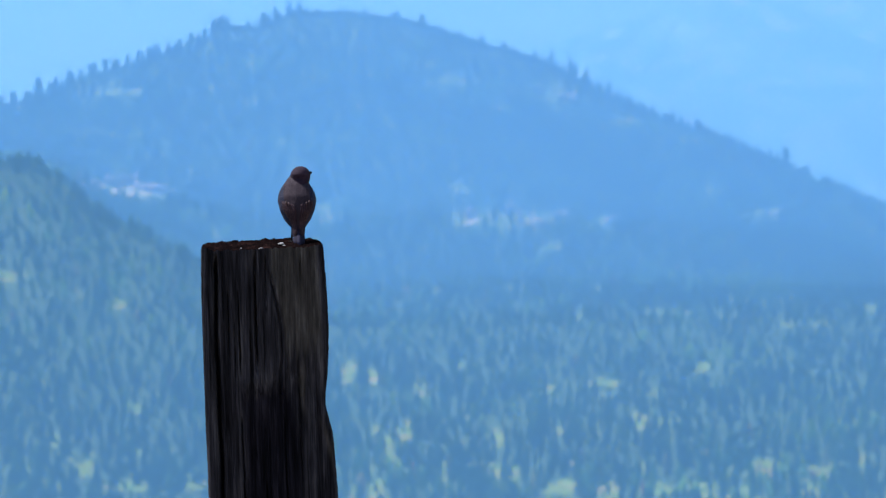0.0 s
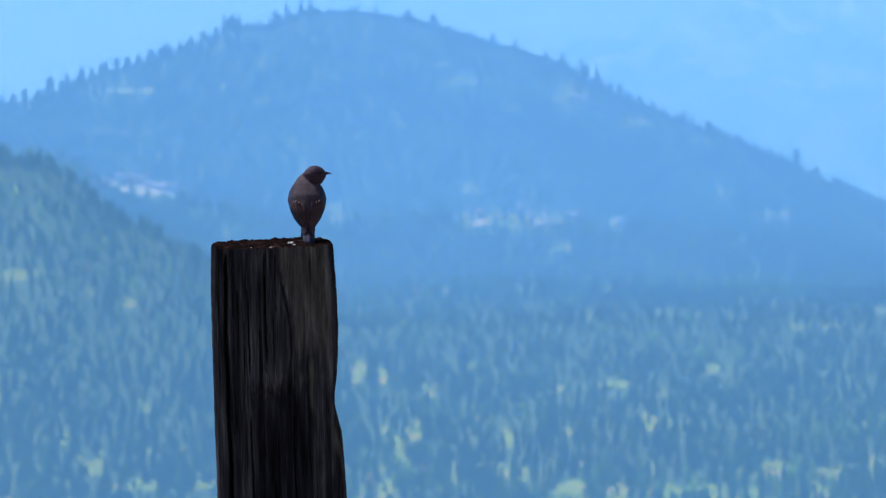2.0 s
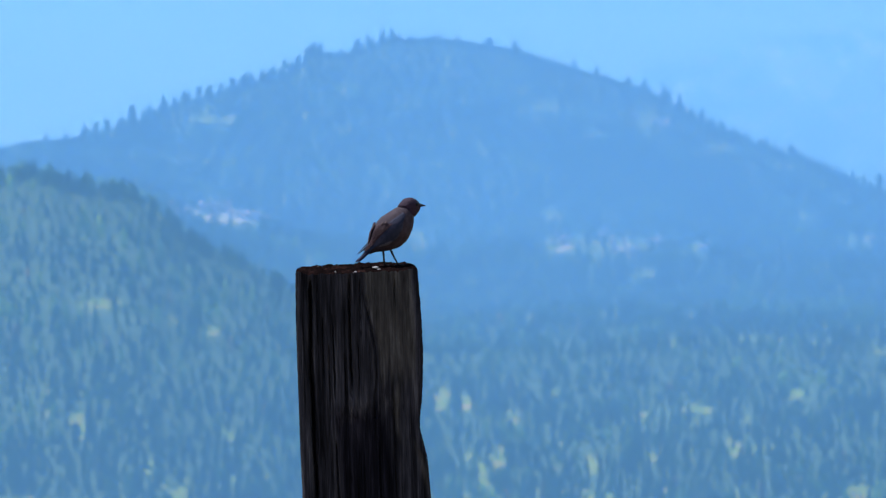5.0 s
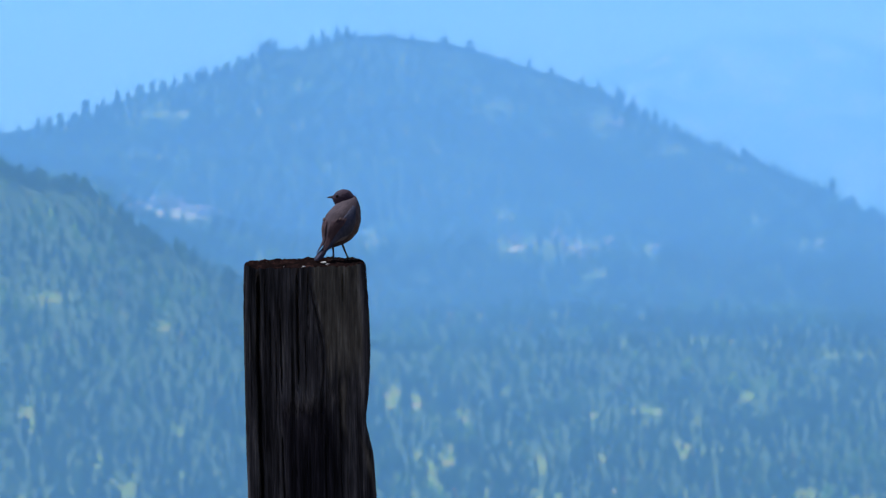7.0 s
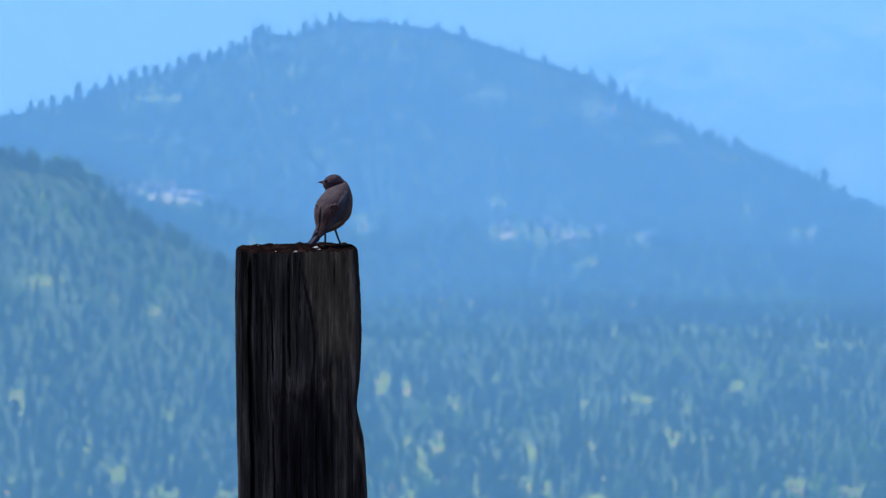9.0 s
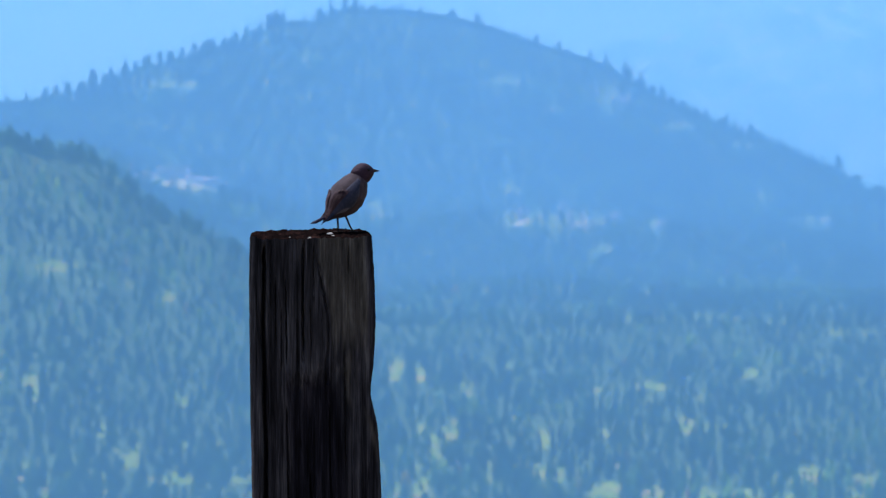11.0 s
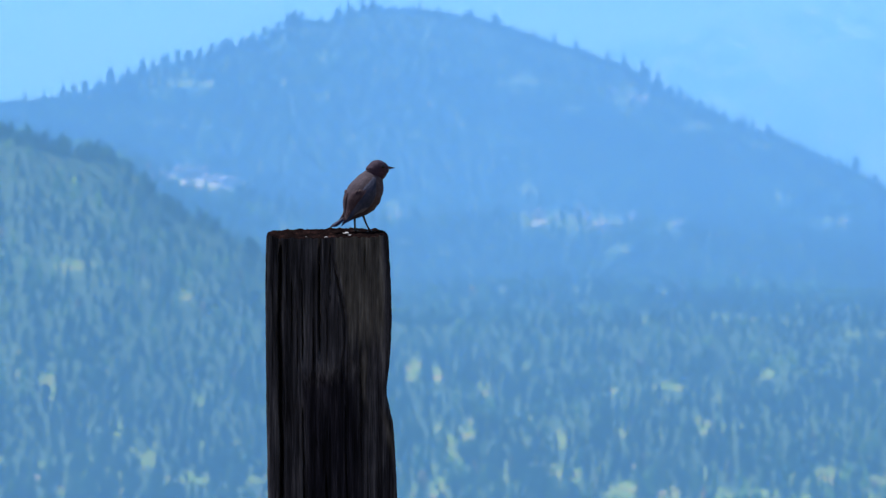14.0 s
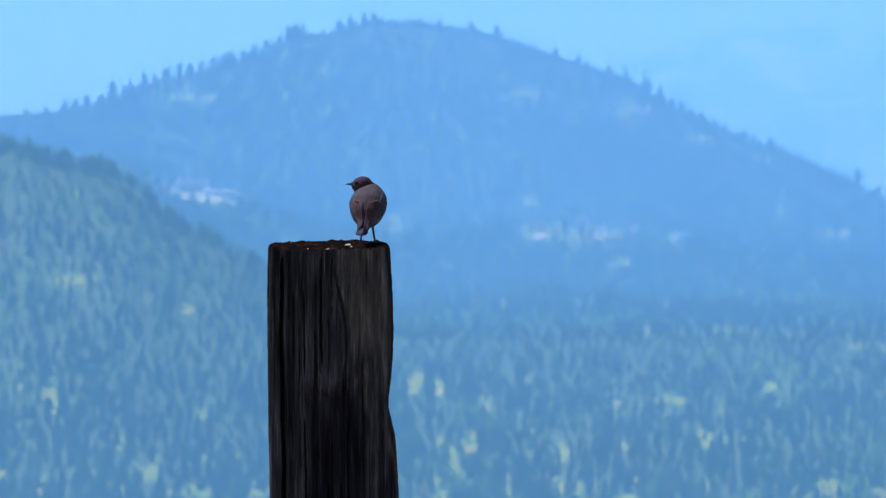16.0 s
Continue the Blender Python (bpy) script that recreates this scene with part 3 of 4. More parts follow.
def build_post():
    post = tagged(new("fence_post"), "old squared dark timber fence post, split and weathered", "fence post")
    nx, m = 190, 14
    ring = [(i / (nx - 1), 0.0) for i in range(nx)]
    ring += [(1.0, (k + 1) / (m + 1)) for k in range(m)]
    ring += [(i / (nx - 1), 1.0) for i in reversed(range(nx))]
    ring += [(0.0, 1 - (k + 1) / (m + 1)) for k in range(m)]
    downs = [0, 1.5, 4, *np.arange(7, 520, 3.0), *np.arange(520, 1500, 35), 1496]
    verts, faces, n = [], [], len(ring)

    def place(f, g, d):
        z = post_top(f, g) - d * UNIT * (post_top(f, g) / POST_TOP)
        lo, hi = post_edges(z)
        y = POST_Y + g * POST_DEEP
        x = lo + f * (hi - lo)
        wide = (hi - lo) / UNIT
        if g == 0.0:
            y += front_relief(d, f * wide) * UNIT
        corner = 0.010
        ex, ey = min(f, 1 - f) * (hi - lo), min(g, 1 - g) * POST_DEEP
        if g in (0.0, 1.0) and ex < corner:
            y += (1 if g == 0.0 else -1) * corner * (1 - math.sqrt(max(0, 1 - ((corner - ex) / corner) ** 2)))
        if f in (0.0, 1.0) and 0 < g < 1:
            x += 0.0015 * wobble(y * 90, z * 8) * (1 if f else -1)
            y = POST_Y + corner + g * (POST_DEEP - 2 * corner)
        return (x + (y - POST_Y) * SKEW, y, max(z, -0.02))

    for d in downs:
        for f, g in ring:
            verts.append(place(f, g, d))
    for i in range(len(downs) - 1):
        for j in range(n):
            k = (j + 1) % n
            faces.append((i * n + j, (i + 1) * n + j, (i + 1) * n + k, i * n + k))
    trunk = mesh_object("body", verts, faces, OLD_WOOD, post)
    soak_and_shade, sound = [], []
    for d in downs:
        for f, g in ring:
            w = f * 216
            low = 232 + 34 * wobble(w / 12, 2.0) + 30 * wobble(w / 5, 6.0)
            inside = 0.25 + 0.75 * min(1, max(0, (w - 58) / 14)) * min(1, max(0, (172 - w) / 22)) if w > 27 else 0.1
            darkening = min(1, max(0, (d - low) / 30)) * (inside if g == 0 else 0.3)
            # rim: shade painted down the front's right edge; the other faces darkened evenly
            rim = 0.75 * min(1, max(0, (w - 207) / 4)) * min(1, max(0, (300 - d) / 30)) if g == 0 else 0.5
            soak_and_shade.append(max(darkening, rim))
            sound.append(sound_wood(d, w) if g == 0 else 0.0)
    trunk.data.attributes.new("soaked_and_shaded", "FLOAT", "POINT").data.foreach_set("value", soak_and_shade)
    trunk.data.attributes.new("sound_wood", "FLOAT", "POINT").data.foreach_set("value", sound)
    cap, cap_faces = [], []
    rows = m + 2
    for k in range(rows):
        g = k / (m + 1)
        for i in range(nx):
            f = i / (nx - 1)
            if k == 0:
                cap.append(verts[i])
            elif k == rows - 1:
                cap.append(verts[nx + m + (nx - 1 - i)])
            else:
                a, b = verts[2 * nx + m + (m - k)], verts[nx + k - 1]
                cap.append((a[0] + f * (b[0] - a[0]), a[1], post_top(f, g)))
    for k in range(rows - 1):
        for i in range(nx - 1):
            cap_faces.append((k * nx + i, k * nx + i + 1, (k + 1) * nx + i + 1, (k + 1) * nx + i))
    tagged(mesh_object("top_face", cap, cap_faces, END_GRAIN, post), "rotten reddish brown end grain")
    return post


build_post()


def litter():
    """Pale droppings and chips of wood on the post's top."""
    rng = random.Random(3)
    for f, g, size in ((0.675, 0.26, 4.2), (0.70, 0.22, 2.8), (0.655, 0.30, 2.4), (0.50, 0.03, 2.4), (0.485, 0.06, 1.6), (0.18, 0.8, 1.6), (0.80, 0.5, 1.3), (0.33, 0.12, 1.4)):
        lo, hi = post_edges(POST_TOP)
        bm = bmesh.new()
        bmesh.ops.create_icosphere(bm, subdivisions=2, radius=1.0)
        for q in bm.verts:
            k = 1 + 0.4 * wobble(q.co.x * 2 + f * 30, q.co.y * 2, q.co.z)
            q.co = Vector((q.co.x * size * 1.3 * k, q.co.y * size * k, q.co.z * size * 0.45 * k)) * UNIT
        me = bpy.data.meshes.new("dropping")
        bm.to_mesh(me)
        bm.free()
        me.materials.append(CHIP)
        ob = new("dropping", me)
        ob.matrix_basis = Matrix.Translation((lo + f * (hi - lo) + g * POST_DEEP * SKEW, POST_Y + g * POST_DEEP, post_top(f, g) + 0.0004 * size)) @ pose(0, 0, 0, 0, 0, rng.uniform(0, 360))
        tagged(ob, "small whitish dried bird dropping on the post", "bird dropping", group="droppings on the post")


litter()


# ---- tall weeds whose tips reach into the lowest view ----
WEED = mottled("dark_weed", [(0.3, (0.03, 0.045, 0.02)), (0.7, (0.07, 0.09, 0.04))], 30)


def weed(u, v, y, lean):
    tip = EYE.z + y * (math.tan(radians(TILT)) - v / FOC)
    thing = tagged(new("weed"), "tall dark green weed stalk with pointed leaves", "weed", group="weeds by the post")
    thing.location = (y * u / FOC, y, 0)
    bm = bmesh.new()
    rings = []
    for i in range(9):
        s = i / 8
        c = Vector((lean * s * s, 0.01 * math.sin(s * 3), tip * s * 0.985))
        rings.append([bm.verts.new(c + Vector((math.cos(a), math.sin(a), 0)) * (0.004 * (1 - s) + 0.0008)) for a in (0, 1.26, 2.51, 3.77, 5.03)])
    for a, b in zip(rings, rings[1:]):
        for k in range(5):
            bm.faces.new((a[k], a[(k + 1) % 5], b[(k + 1) % 5], b[k]))
    part("stem", bm, WEED, thing)
    rng = random.Random(int(u))
    for i in range(14):
        s = 0.12 + 0.87 * i / 13
        bm = bmesh.new()
        long_ = 0.10 * (1 - 0.75 * s) + 0.015
        a = i * 2.4
        rows = []
        for j in range(5):
            q = j / 4
            w = long_ * 0.16 * math.sin(math.pi * min(1, q * 0.9 + 0.1)) + 0.0004
            o = Vector((long_ * q * 0.6, 0, long_ * (0.9 * q - 0.35 * q * q)))
            rows.append((bm.verts.new(o + Vector((0, -w, 0.1 * w))), bm.verts.new(o + Vector((0, 0, -0.3 * w))), bm.verts.new(o + Vector((0, w, 0.1 * w)))))
        for p, q in zip(rows, rows[1:]):
            bm.faces.new((p[0], p[1], q[1], q[0]))
            bm.faces.new((p[1], p[2], q[2], q[1]))
        top = min(0.985 * tip * s, tip - 0.55 * long_)
        bm.transform(Matrix.Translation((lean * s * s, 0.01 * math.sin(s * 3), top)) @ Matrix.Rotation(a, 4, "Z"))
        part("leaf", bm, WEED, thing)


for _u, _v, _y, _l in ((80, 471, 7.6, 0.01), (255, 474, 7.9, -0.008), (447, 465, 7.4, 0.02)):
    weed(_u, _v, _y, _l)



# ---- the bird ----
def plumage(name, stops, scale=90, rough=0.8):
    return mottled(name, stops, scale, (1, 0.45, 1), rough, 0.9, 0.0014, 5)


BACK = plumage("grey_brown_plumage", [(0.3, (0.016, 0.0092, 0.0125)), (0.5, (0.0300, 0.0190, 0.0230)), (0.7, (0.050, 0.0330, 0.0365))])
HOOD = plumage("head_plumage", [(0.3, (0.0120, 0.0056, 0.0108)), (0.5, (0.0215, 0.0105, 0.0185)), (0.7, (0.0370, 0.0190, 0.0280))])
WING = plumage("blue_grey_wing", [(0.3, (0.0090, 0.0095, 0.0180)), (0.5, (0.0180, 0.0185, 0.0330)), (0.7, (0.044, 0.037, 0.052))])
RUFOUS = plumage("rusty_flight_feathers", [(0.3, (0.012, 0.0058, 0.0095)), (0.5, (0.028, 0.0130, 0.0165)), (0.7, (0.075, 0.036, 0.036))])
QUILL = plumage("tail_feathers", [(0.3, (0.0100, 0.0080, 0.0165)), (0.5, (0.0190, 0.0155, 0.0310)), (0.7, (0.0400, 0.0320, 0.0520))])
PALE = plumage("pale_flank_down", [(0.3, (0.035, 0.027, 0.034)), (0.5, (0.065, 0.052, 0.060)), (0.7, (0.12, 0.10, 0.11))])
BUFF = plumage("buff_feather_edge", [(0.3, (0.040, 0.022, 0.022)), (0.5, (0.075, 0.045, 0.042)), (0.7, (0.14, 0.095, 0.08))], 240)
HORN = mottled("dark_horn", [(0.3, (0.012, 0.011, 0.011)), (0.7, (0.035, 0.03, 0.028))], 300, rough=0.75)
EYE_BLACK = mottled("eye_black", [(0.3, (0.006, 0.005, 0.005)), (0.7, (0.012, 0.01, 0.01))], 300, rough=0.08)

HIP = 0.061
BACK_SET = -0.012
BIG = 1.11
# along the body (mm from the hip), half width, rise of the back, fall of the belly
TORSO = [(-46, 4, 3, 3), (-38, 9, 6, 7), (-28, 15, 11, 15), (-16, 22, 17, 25), (-2, 27.5, 21.5, 32), (14, 30.5, 23, 35), (28, 28.5, 19.5, 32), (40, 24, 16.5, 27), (50, 18, 12, 20), (58, 12, 7, 13), (65, 4, 2, 4)]


def torso_at(s, phi, swell=1.0):
    """A point of the body's skin, s mm along it, phi from the back over the side to the belly."""
    ss = [q[0] for q in TORSO]
    w, up, down = (float(np.interp(s, ss, [q[k] for q in TORSO])) for k in (1, 2, 3))
    c = math.cos(phi)
    return Vector((math.sin(phi) * w * swell, s, c * (up if c > 0 else down) * swell)) / 1000


def loft(bm, rings, close=True):
    n = len(rings[0])
    rows = [[bm.verts.new(p) for p in r] for r in rings]
    for a, b in zip(rows, rows[1:]):
        for k in range(n):
            bm.faces.new((a[k], a[(k + 1) % n], b[(k + 1) % n], b[k]))
    if close:
        bm.faces.new(rows[0][::-1])
        bm.faces.new(rows[-1])


def build_bird():
    bird = tagged(new("bird"), "small grey-brown thrush-like bird perched on the post", "bird")
    bm = bmesh.new()
    rings = []
    for s in np.linspace(-46, 65, 39):
        ring = []
        for k in range(28):
            p = torso_at(s, 2 * math.pi * k / 28)
            ring.append(p * 1.0 + Vector((p.x, 0, p.z)) * 0.05 * wobble(p.x * 150, p.y * 70, p.z * 150))
        rings.append(ring)
    loft(bm, rings)
    body = part("body", bm, BACK, bird)
    body.matrix_basis = pose(0, BACK_SET, HIP, 56)
    body.scale = (BIG, BIG, BIG)

    wings = []
    for side in (1, -1):
        bm = bmesh.new()
        rings = []
        for i in range(27):
            q = i / 26
            s = 38 - 100 * q
            low = 1.10 + 0.92 * math.sin(min(1.0, q * 1.6 + 0.12) * math.pi / 2)
            low = low + (0.62 - low) * max(0.0, (q - 0.55) / 0.45) ** 1.2
            high = 0.95 - 0.50 * q
            base = max(s, -34)
            ring = []
            for k in range(11):
                phi = high + (low - high) * k / 10
                step = 0.010 * (k % 2) + 0.02 * max(0.0, math.sin(q * 9 + k * 0.9))
                p = torso_at(base, phi, 0.995 + (0.035 + step) * min(1.0, k / 4, (10 - k) / 2))
                p.y = s / 1000
                ring.append(p)
            for k in range(10, -1, -1):
                phi = high + (low - high) * k / 10
                p = torso_at(base, phi, 0.93 if q < 0.8 else 0.99)
                p.y = s / 1000
                ring.append(p)
            if q > 0.9:
                mid = sum(ring, Vector()) / len(ring)
                ring = [mid + (p - mid) * (1 - (q - 0.9) * 7) for p in ring]
            ring = [Vector((p.x * side, p.y, p.z)) for p in ring]
            rings.append(ring if side > 0 else ring[::-1])
        loft(bm, rings)
        wings.append((side, part("wing", bm, WING, body, "folded blue-grey wing with darker flight feathers")))
        # the long flight feathers, folded over the back and the rump, one over the other
        bm, rims = bmesh.new(), bmesh.new()
        for k in range(7):
            rings, rim = [], []
            for i in range(15):
                q = i / 14
                s = 10 - 2.0 * k - (69 - 3.5 * k) * q
                phi = (1.02 - 0.13 * k) * (1 - q) + (0.62 - 0.078 * k) * q
                half = 0.095 * (1 - 0.45 * q * q) * min(1.0, 0.35 + i / 4, (14.6 - i) / 3)
                base = max(s, -32)
                ring = []
                for d, lift in ((-half, 1.03), (-half * 0.2, 1.07), (half, 1.045), (half, 1.02), (-half, 1.0)):
                    p = torso_at(base, phi + d, 0.99 + (lift - 0.99 + 0.012 * k) * min(1.0, 0.3 + i / 5))
                    p.y = s / 1000
                    ring.append(Vector((p.x * side, p.y, p.z)))
                rings.append(ring)
                edge = []
                for d, lift in ((half * 0.86, 1.05), (half * 1.06, 1.06), (half * 1.06, 1.03)):
                    p = torso_at(base, phi + d, 0.99 + (lift - 0.982 + 0.012 * k) * min(1.0, 0.3 + i / 5))
                    p.y = s / 1000
                    edge.append(Vector((p.x * side, p.y, p.z)))
                rim.append(edge)
            loft(bm, rings)
            loft(rims, rim)
        wings.append((side, part("flight_feathers", bm, RUFOUS, body, "dark rusty brown flight feathers")))
        wings.append((side, part("feather_edge", rims, BUFF, body, "thin buff edges of the flight feathers")))
        # two pale tips of the inner coverts
        bm = bmesh.new()
        for phi, s in ((0.50, 0), (0.66, 3)):
            rim_ = ((3.0, 0.0), (0.6, 0.045), (-3.5, 0.0), (0.6, -0.045))
            rows = [[torso_at(s + a, phi + b, lift) for a, b in rim_] for lift in (1.04, 1.115)]
            loft(bm, [[Vector((p.x * side, p.y, p.z)) for p in row] for row in rows])
        wings.append((side, part("covert_tip", bm, BUFF, body, "pale tips of the wing coverts")))
        # pale down that shows between wing and leg
        bm, rings = bmesh.new(), []
        for i in range(8):
            s = -12 - 2.7 * i
            mid, wide = 1.86 - 0.03 * i, 0.19 * math.sin(math.pi * (i + 0.6) / 8.2)
            row = [torso_at(s, mid + wide * (k / 3 - 1), 1.025 + 0.02 * math.sin(math.pi * k / 6)) for k in range(7)]
            row += [torso_at(s, mid + wide * (k / 3 - 1), 0.97) for k in range(6, -1, -1)]
            rings.append([Vector((p.x * side, p.y, p.z)) for p in row])
        loft(bm, rings)
        part("flank_down", bm, PALE, body, "pale whitish down on the flank")

    tail = bmesh.new()
    for k in range(7):
        fan = (k - 3) * 0.028
        long_ = 45 - abs(k - 3) * 1.2
        lift = 1.6 - 0.5 * abs(k - 3)
        rings = []
        for i in range(7):
            q = i / 6
            w = 3.4 + 1.6 * q if i < 6 else 1.8
            c = Vector((math.sin(fan) * long_ * q + (k - 3) * 0.9, -long_ * q, lift))
            rings.append([(c + Vector(o)) / 1000 for o in ((-w, 0, 0), (0, 0, 0.7), (w, 0, 0), (0, 0, -0.5))])
        loft(tail, rings)
    t = part("tail", tail, QUILL, body, "narrow blue-grey tail")
    t.matrix_basis = pose(0, -0.030, 0.000, -18)

    bm = bmesh.new()
    bmesh.ops.create_uvsphere(bm, u_segments=24, v_segments=16, radius=1.0)
    for q in bm.verts:
        c = q.co.copy()
        k = 1 + 0.03 * wobble(c.x * 3, c.y * 3, c.z * 3)
        front = max(0.0, c.y)
        nape = 1 + 0.42 * max(0.0, -c.y * 0.55 - c.z * 0.85) ** 1.5
        k *= nape
        q.co = Vector((c.x * 16.8 * (1 - 0.16 * front), c.y * (18.5 if c.y > 0 else 17.5), c.z * (15.2 if c.z > 0 else 16.0) * (1 - 0.10 * front))) * k / 1000
        # the nape widens downwards into the shoulders
        flat, hind = math.hypot(c.x, c.y), min(1.0, max(0.0, 0.25 - 1.2 * c.y))
        if c.z < -0.1 and flat > 0.05 and hind > 0:
            down = (-c.z - 0.1) / 0.9
            wide = (0.97 + 0.34 * down) / flat
            nape_at = Vector((c.x * wide * 16.2, c.y * wide * 17.0 - 8.0 * down, -1.6 - 23 * down)) / 1000
            q.co = q.co.lerp(nape_at, hind)
    head = part("head", bm, HOOD, bird, "rounded brownish grey head")
    head.scale = (1.10, 1.10, 1.10)
    jaws = {}
    for sign in (1, -1):
        bm = bmesh.new()
        rings = []
        for i in range(6):
            q = i / 5
            w, h = 4.2 * (1 - q) ** 0.7 + 0.3, 3.0 * (1 - q) ** 0.62 + 0.3
            drop = 2.2 - (1.2 * q * q if sign > 0 else 0)
            rings.append([Vector((w * math.cos(a), 14 + 14.5 * q, drop + sign * (0.1 + h * math.sin(a)))) / 1000 for a in np.linspace(0, math.pi, 8)])
        loft(bm, rings if sign > 0 else [r[::-1] for r in rings])
        jaws[sign] = part("upper_beak" if sign > 0 else "lower_beak", bm, HORN, head, "short pointed black beak")
    for side in (1, -1):
        bm = bmesh.new()
        bmesh.ops.create_uvsphere(bm, u_segments=14, v_segments=10, radius=0.0026)
        e = part("eye", bm, EYE_BLACK, head, "glossy black eye")
        e.location = (side * 0.0138, 0.0085, 0.0040)

    for side in (1, -1):
        bm = bmesh.new()
        lead = 5 * side
        path = [(7, -11, 52, 6.5), (8.5, -11 + lead * 0.3, 40, 4.0), (9.5, -12 + lead * 0.5, 31, 2.3), (11, -7 + lead, 14, 1.8), (12, -3 + lead * 1.6, 2.5, 1.9)]
        rings = [[Vector((side * x + w * math.cos(a), y + w * math.sin(a), z)) / 1000 for a in np.linspace(0, 2 * math.pi, 8, endpoint=False)] for x, y, z, w in path]
        loft(bm, rings[::-1])
        leg = part("leg", bm, HORN, bird, "thin black leg")
        bm = bmesh.new()
        for turn, long_ in ((-28, 11), (0, 13), (28, 11), (180, 9)):
            a = radians(turn)
            rings = []
            for i in range(5):
                q = i / 4
                w = 1.2 * (1 - 0.7 * q)
                c = Vector((side * 12 + math.sin(a) * long_ * q, -3 + lead * 1.6 + math.cos(a) * long_ * q, 1.6 + 1.2 * math.sin(q * 3.1) - 0.5 * q))
                n = Vector((math.cos(a), -math.sin(a), 0))
                rings.append([(c + n * w * math.cos(b) + Vector((0, 0, w * math.sin(b)))) / 1000 for b in np.linspace(0, 2 * math.pi, 6, endpoint=False)])
            loft(bm, rings)
        part("foot", bm, HORN, leg, "black clawed foot")
    return bird, body, head, t, wings, jaws[-1]


BIRD, BIRD_BODY, BIRD_HEAD, BIRD_TAIL, BIRD_WINGS, BIRD_JAW = build_bird()

# seconds; place across the post's top in units; turn of the body and of the head (degrees, left of straight away);
# how steeply the body stands; how far the head is bowed
PERCH = [
    (0.0, 61, 4, -30, 64, 0), (0.55, 61, 4, -32, 64, 0), (0.7, 61, 4, -84, 64, 0), (2.25, 61, 4, -86, 64, 0),
    (2.4, 61, 4, -30, 64, 0), (2.65, 61, 4, -25, 64, 0), (2.8, 63, -22, -35, 58, 5), (2.9, 66, -30, -78, 62, 26),
    (3.0, 55, -66, -50, 32, 80), (3.1, 58, -50, -40, 37, 88), (3.3, 59, -48, -40, 37, 90), (3.4, 60, -70, -88, 34, 30), (3.5, 61, -66, -88, 41, 0),
    (3.6, 60, -70, -86, 30, 40), (3.7, 58, -50, -42, 36, 88), (4.3, 58, -50, -42, 36, 88), (4.7, 62, -60, -75, 40, 10),
    (5.3, 62, -56, -60, 46, 0), (5.8, 61, -48, -42, 47, 0), (6.0, 62, -46, -42, 49, 0), (6.15, 62, -45, 45, 48, 0), (6.3, 63, -44, 80, 52, 0),
    (7.0, 64, -42, 82, 52, 0), (7.5, 64, -36, 84, 52, 0), (8.2, 65, -34, 84, 52, 0), (9.2, 63, -36, 60, 53, 0),
    (9.6, 62, -44, -30, 52, 0), (10.3, 61, -50, -60, 45, 0), (10.5, 61, -48, -58, 47, 0), (10.8, 61, -52, -84, 48, 0), (11.3, 61, -50, -82, 50, 0),
    (11.5, 62, -49, -44, 53, 0), (12.0, 62, -49, -45, 54, 0), (12.2, 62, -50, -82, 54, 0), (12.5, 62, -50, -88, 54, 0),
    (14.8, 62, -50, -86, 54, 0), (15.0, 62, -47, -45, 54, 0), (15.6, 62, -45, -43, 54, 0), (15.7, 63, -38, -28, 52, 0),
    (15.8, 66, -30, -5, 48, 0), (15.9, 67, -16, 60, 46, 0), (16.0, 67, -8, 86, 43, 0),
]

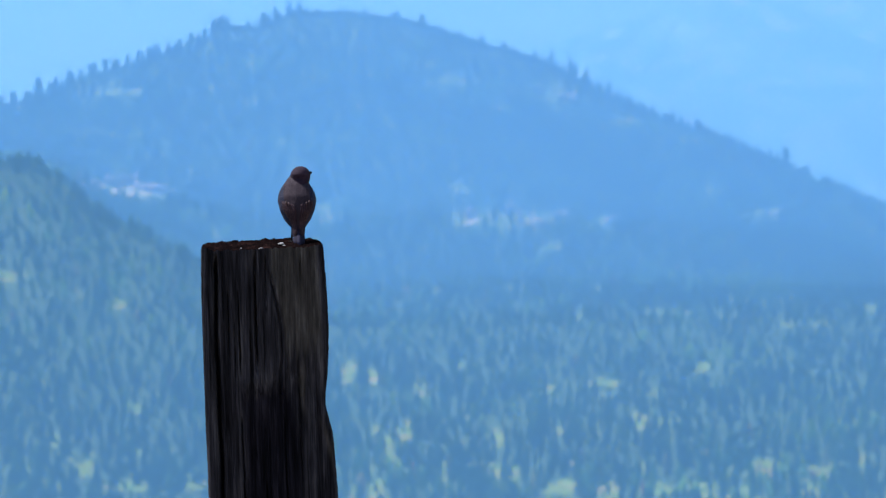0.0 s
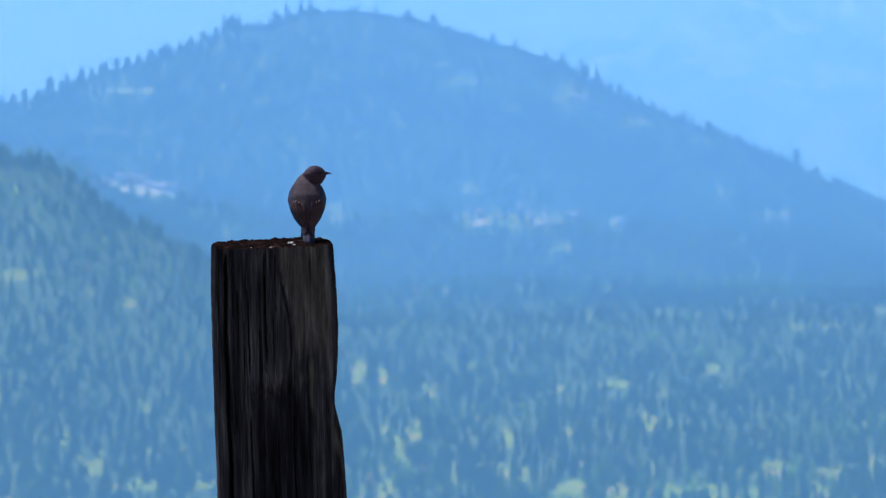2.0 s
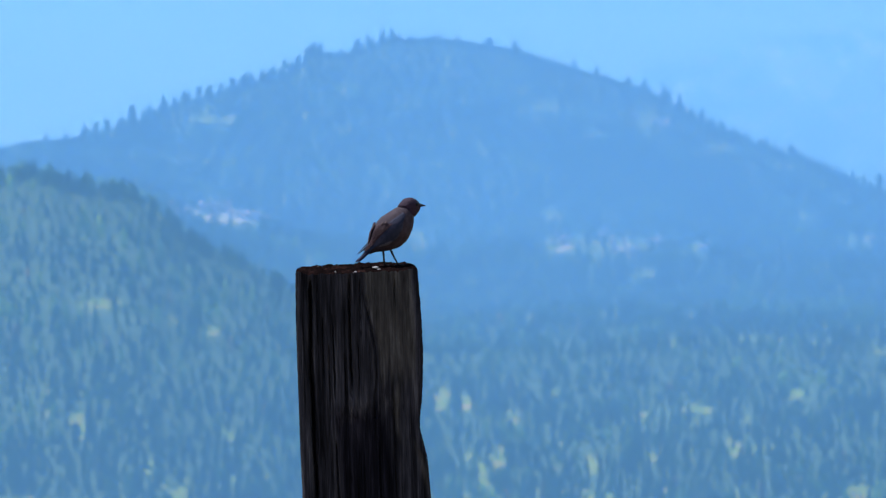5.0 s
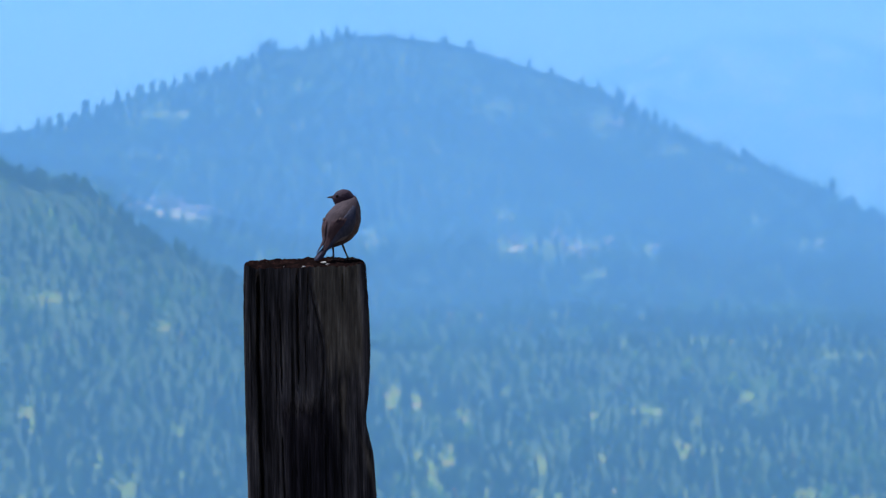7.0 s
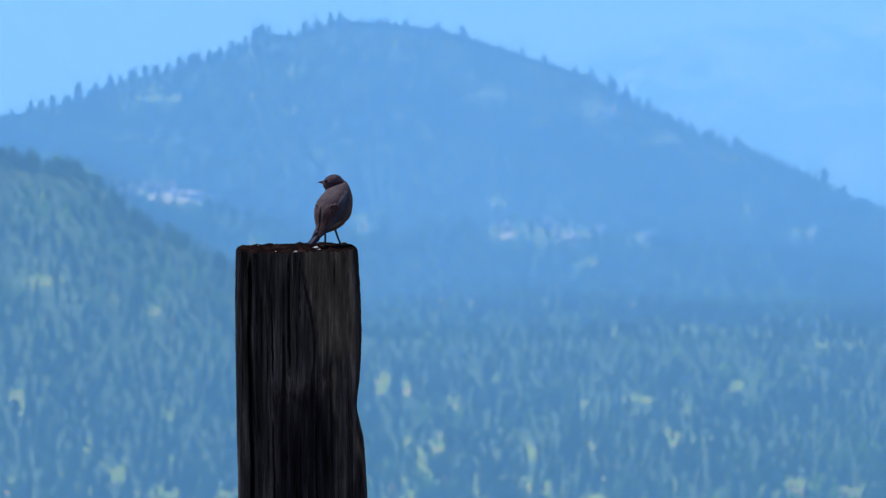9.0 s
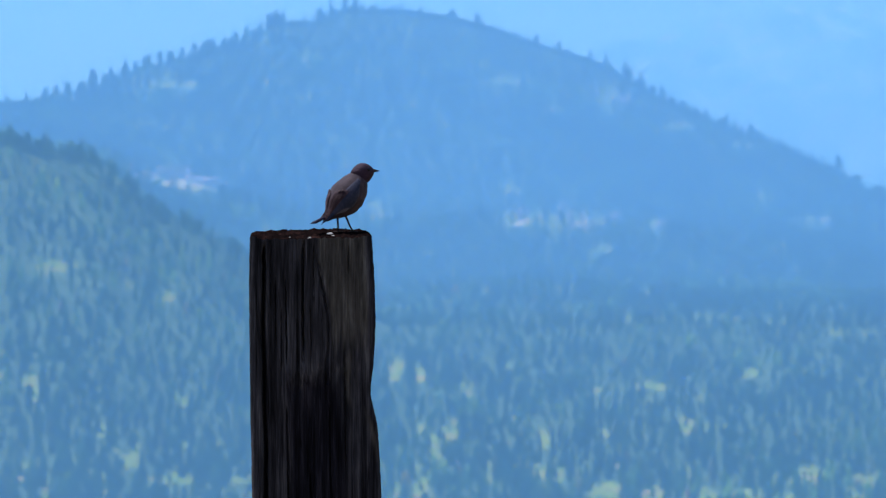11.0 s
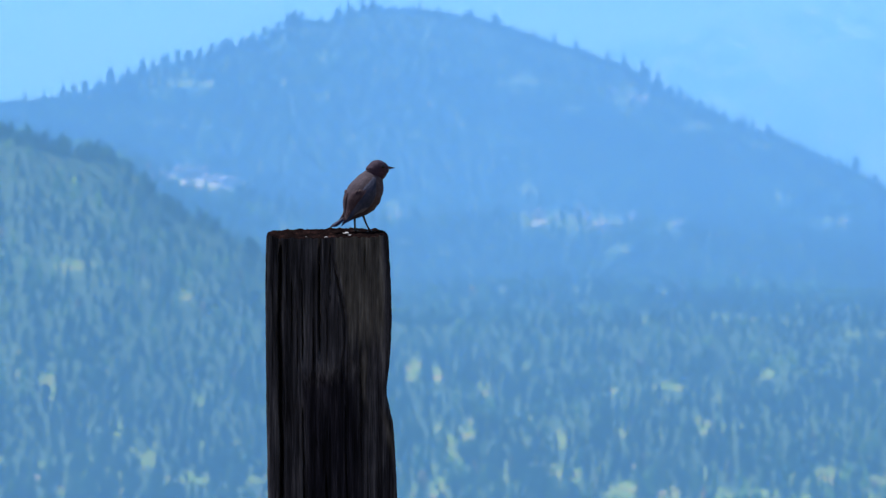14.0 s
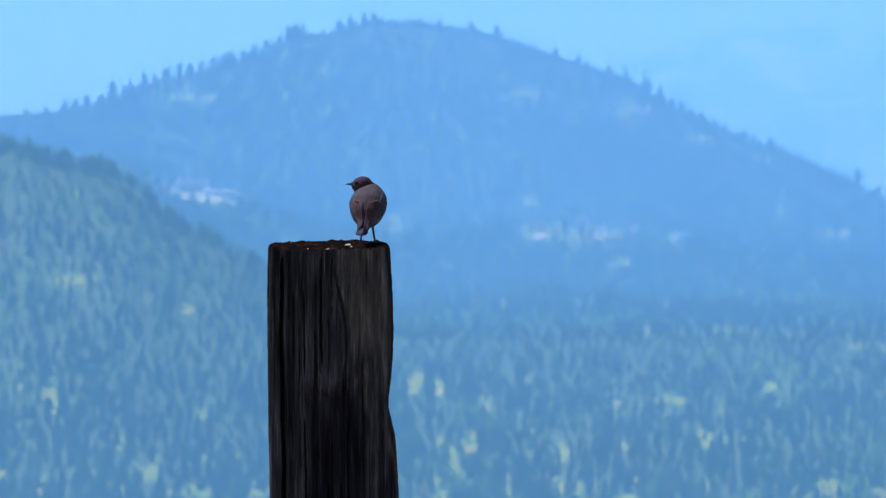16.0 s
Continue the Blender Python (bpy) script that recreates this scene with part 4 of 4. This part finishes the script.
# seconds; pitch of the tail, lift and spread of the wings on the body (degrees)
PREEN = [
    (0.0, -18, 0, 0), (2.75, -18, 0, 0), (2.9, -8, -3, 4), (3.0, -4, -4, 10), (3.1, 54, -2, 15), (3.3, 54, -2, 15), (3.4, -24, -2, 8),
    (3.5, -26, -2, 8), (3.6, 34, -4, 10), (3.7, 54, -2, 15), (4.3, 54, -2, 15), (4.7, -4, -3, 6), (5.4, -8, 0, 0), (5.8, -8, 0, 0),
    (8.2, -8, 0, 0), (10.3, -24, 0, 0), (15.6, -22, 0, 0), (16.0, -14, 0, 0),
]
# seconds; how far the beak opens as the bird calls (degrees)
CALL = [(0.0, 0), (10.3, 0), (10.4, 12), (10.5, 0), (10.6, 26), (10.7, 0), (10.8, 0), (10.9, 18), (11.0, 0), (16.0, 0)]
SHOULDER = Vector((0.020, 0.036, 0.010))


def motions():
    lo, hi = post_edges(POST_TOP)
    middle = (POST_LEFT / UNIT) + 108
    whole, torso, skull = [], [], []
    for t, x, turn, face, steep, bow in PERCH:
        f = (105.5 + x) / 216
        whole.append((t, pose((middle + x) * UNIT, POST_Y + 0.115, post_top(f, 0.6) - 0.0006, 0, 0, turn)))
        torso.append((t, pose(0, BACK_SET, HIP, steep)))
        a = radians(steep)
        b = min(1.0, bow / 90)
        c = radians(face - turn)
        y = (BACK_SET + 0.072 * math.cos(a) - 0.010 + 0.006 * math.cos(c)) * (1 - b) + 0.037 * b
        z = (HIP + 0.072 * math.sin(a) - 0.0035) * (1 - b) + 0.073 * b
        skull.append((t, pose(-0.016 * math.sin(c), y, z, 0, 0, face - turn) @ pose(0, 0, 0, -bow * 1.5)))
    walk(BIRD, whole)
    walk(BIRD_BODY, torso)
    walk(BIRD_HEAD, skull)
    walk(BIRD_TAIL, [(t, pose(0, -0.030, 0, pitch)) for t, pitch, _, _ in PREEN])
    hinge = Vector((0, 0.014, 0.0022))
    walk(BIRD_JAW, [(t, Matrix.Translation(hinge) @ pose(0, 0, 0, -gape) @ Matrix.Translation(-hinge)) for t, gape in CALL])
    for side, piece in BIRD_WINGS:
        at = Vector((SHOULDER.x * side, SHOULDER.y, SHOULDER.z))
        walk(piece, [(t, Matrix.Translation(at) @ pose(0, 0, 0, lift, 0, spread * (0.3 if side > 0 else -1.0)) @ Matrix.Translation(-at)) for t, _, lift, spread in PREEN])


motions()
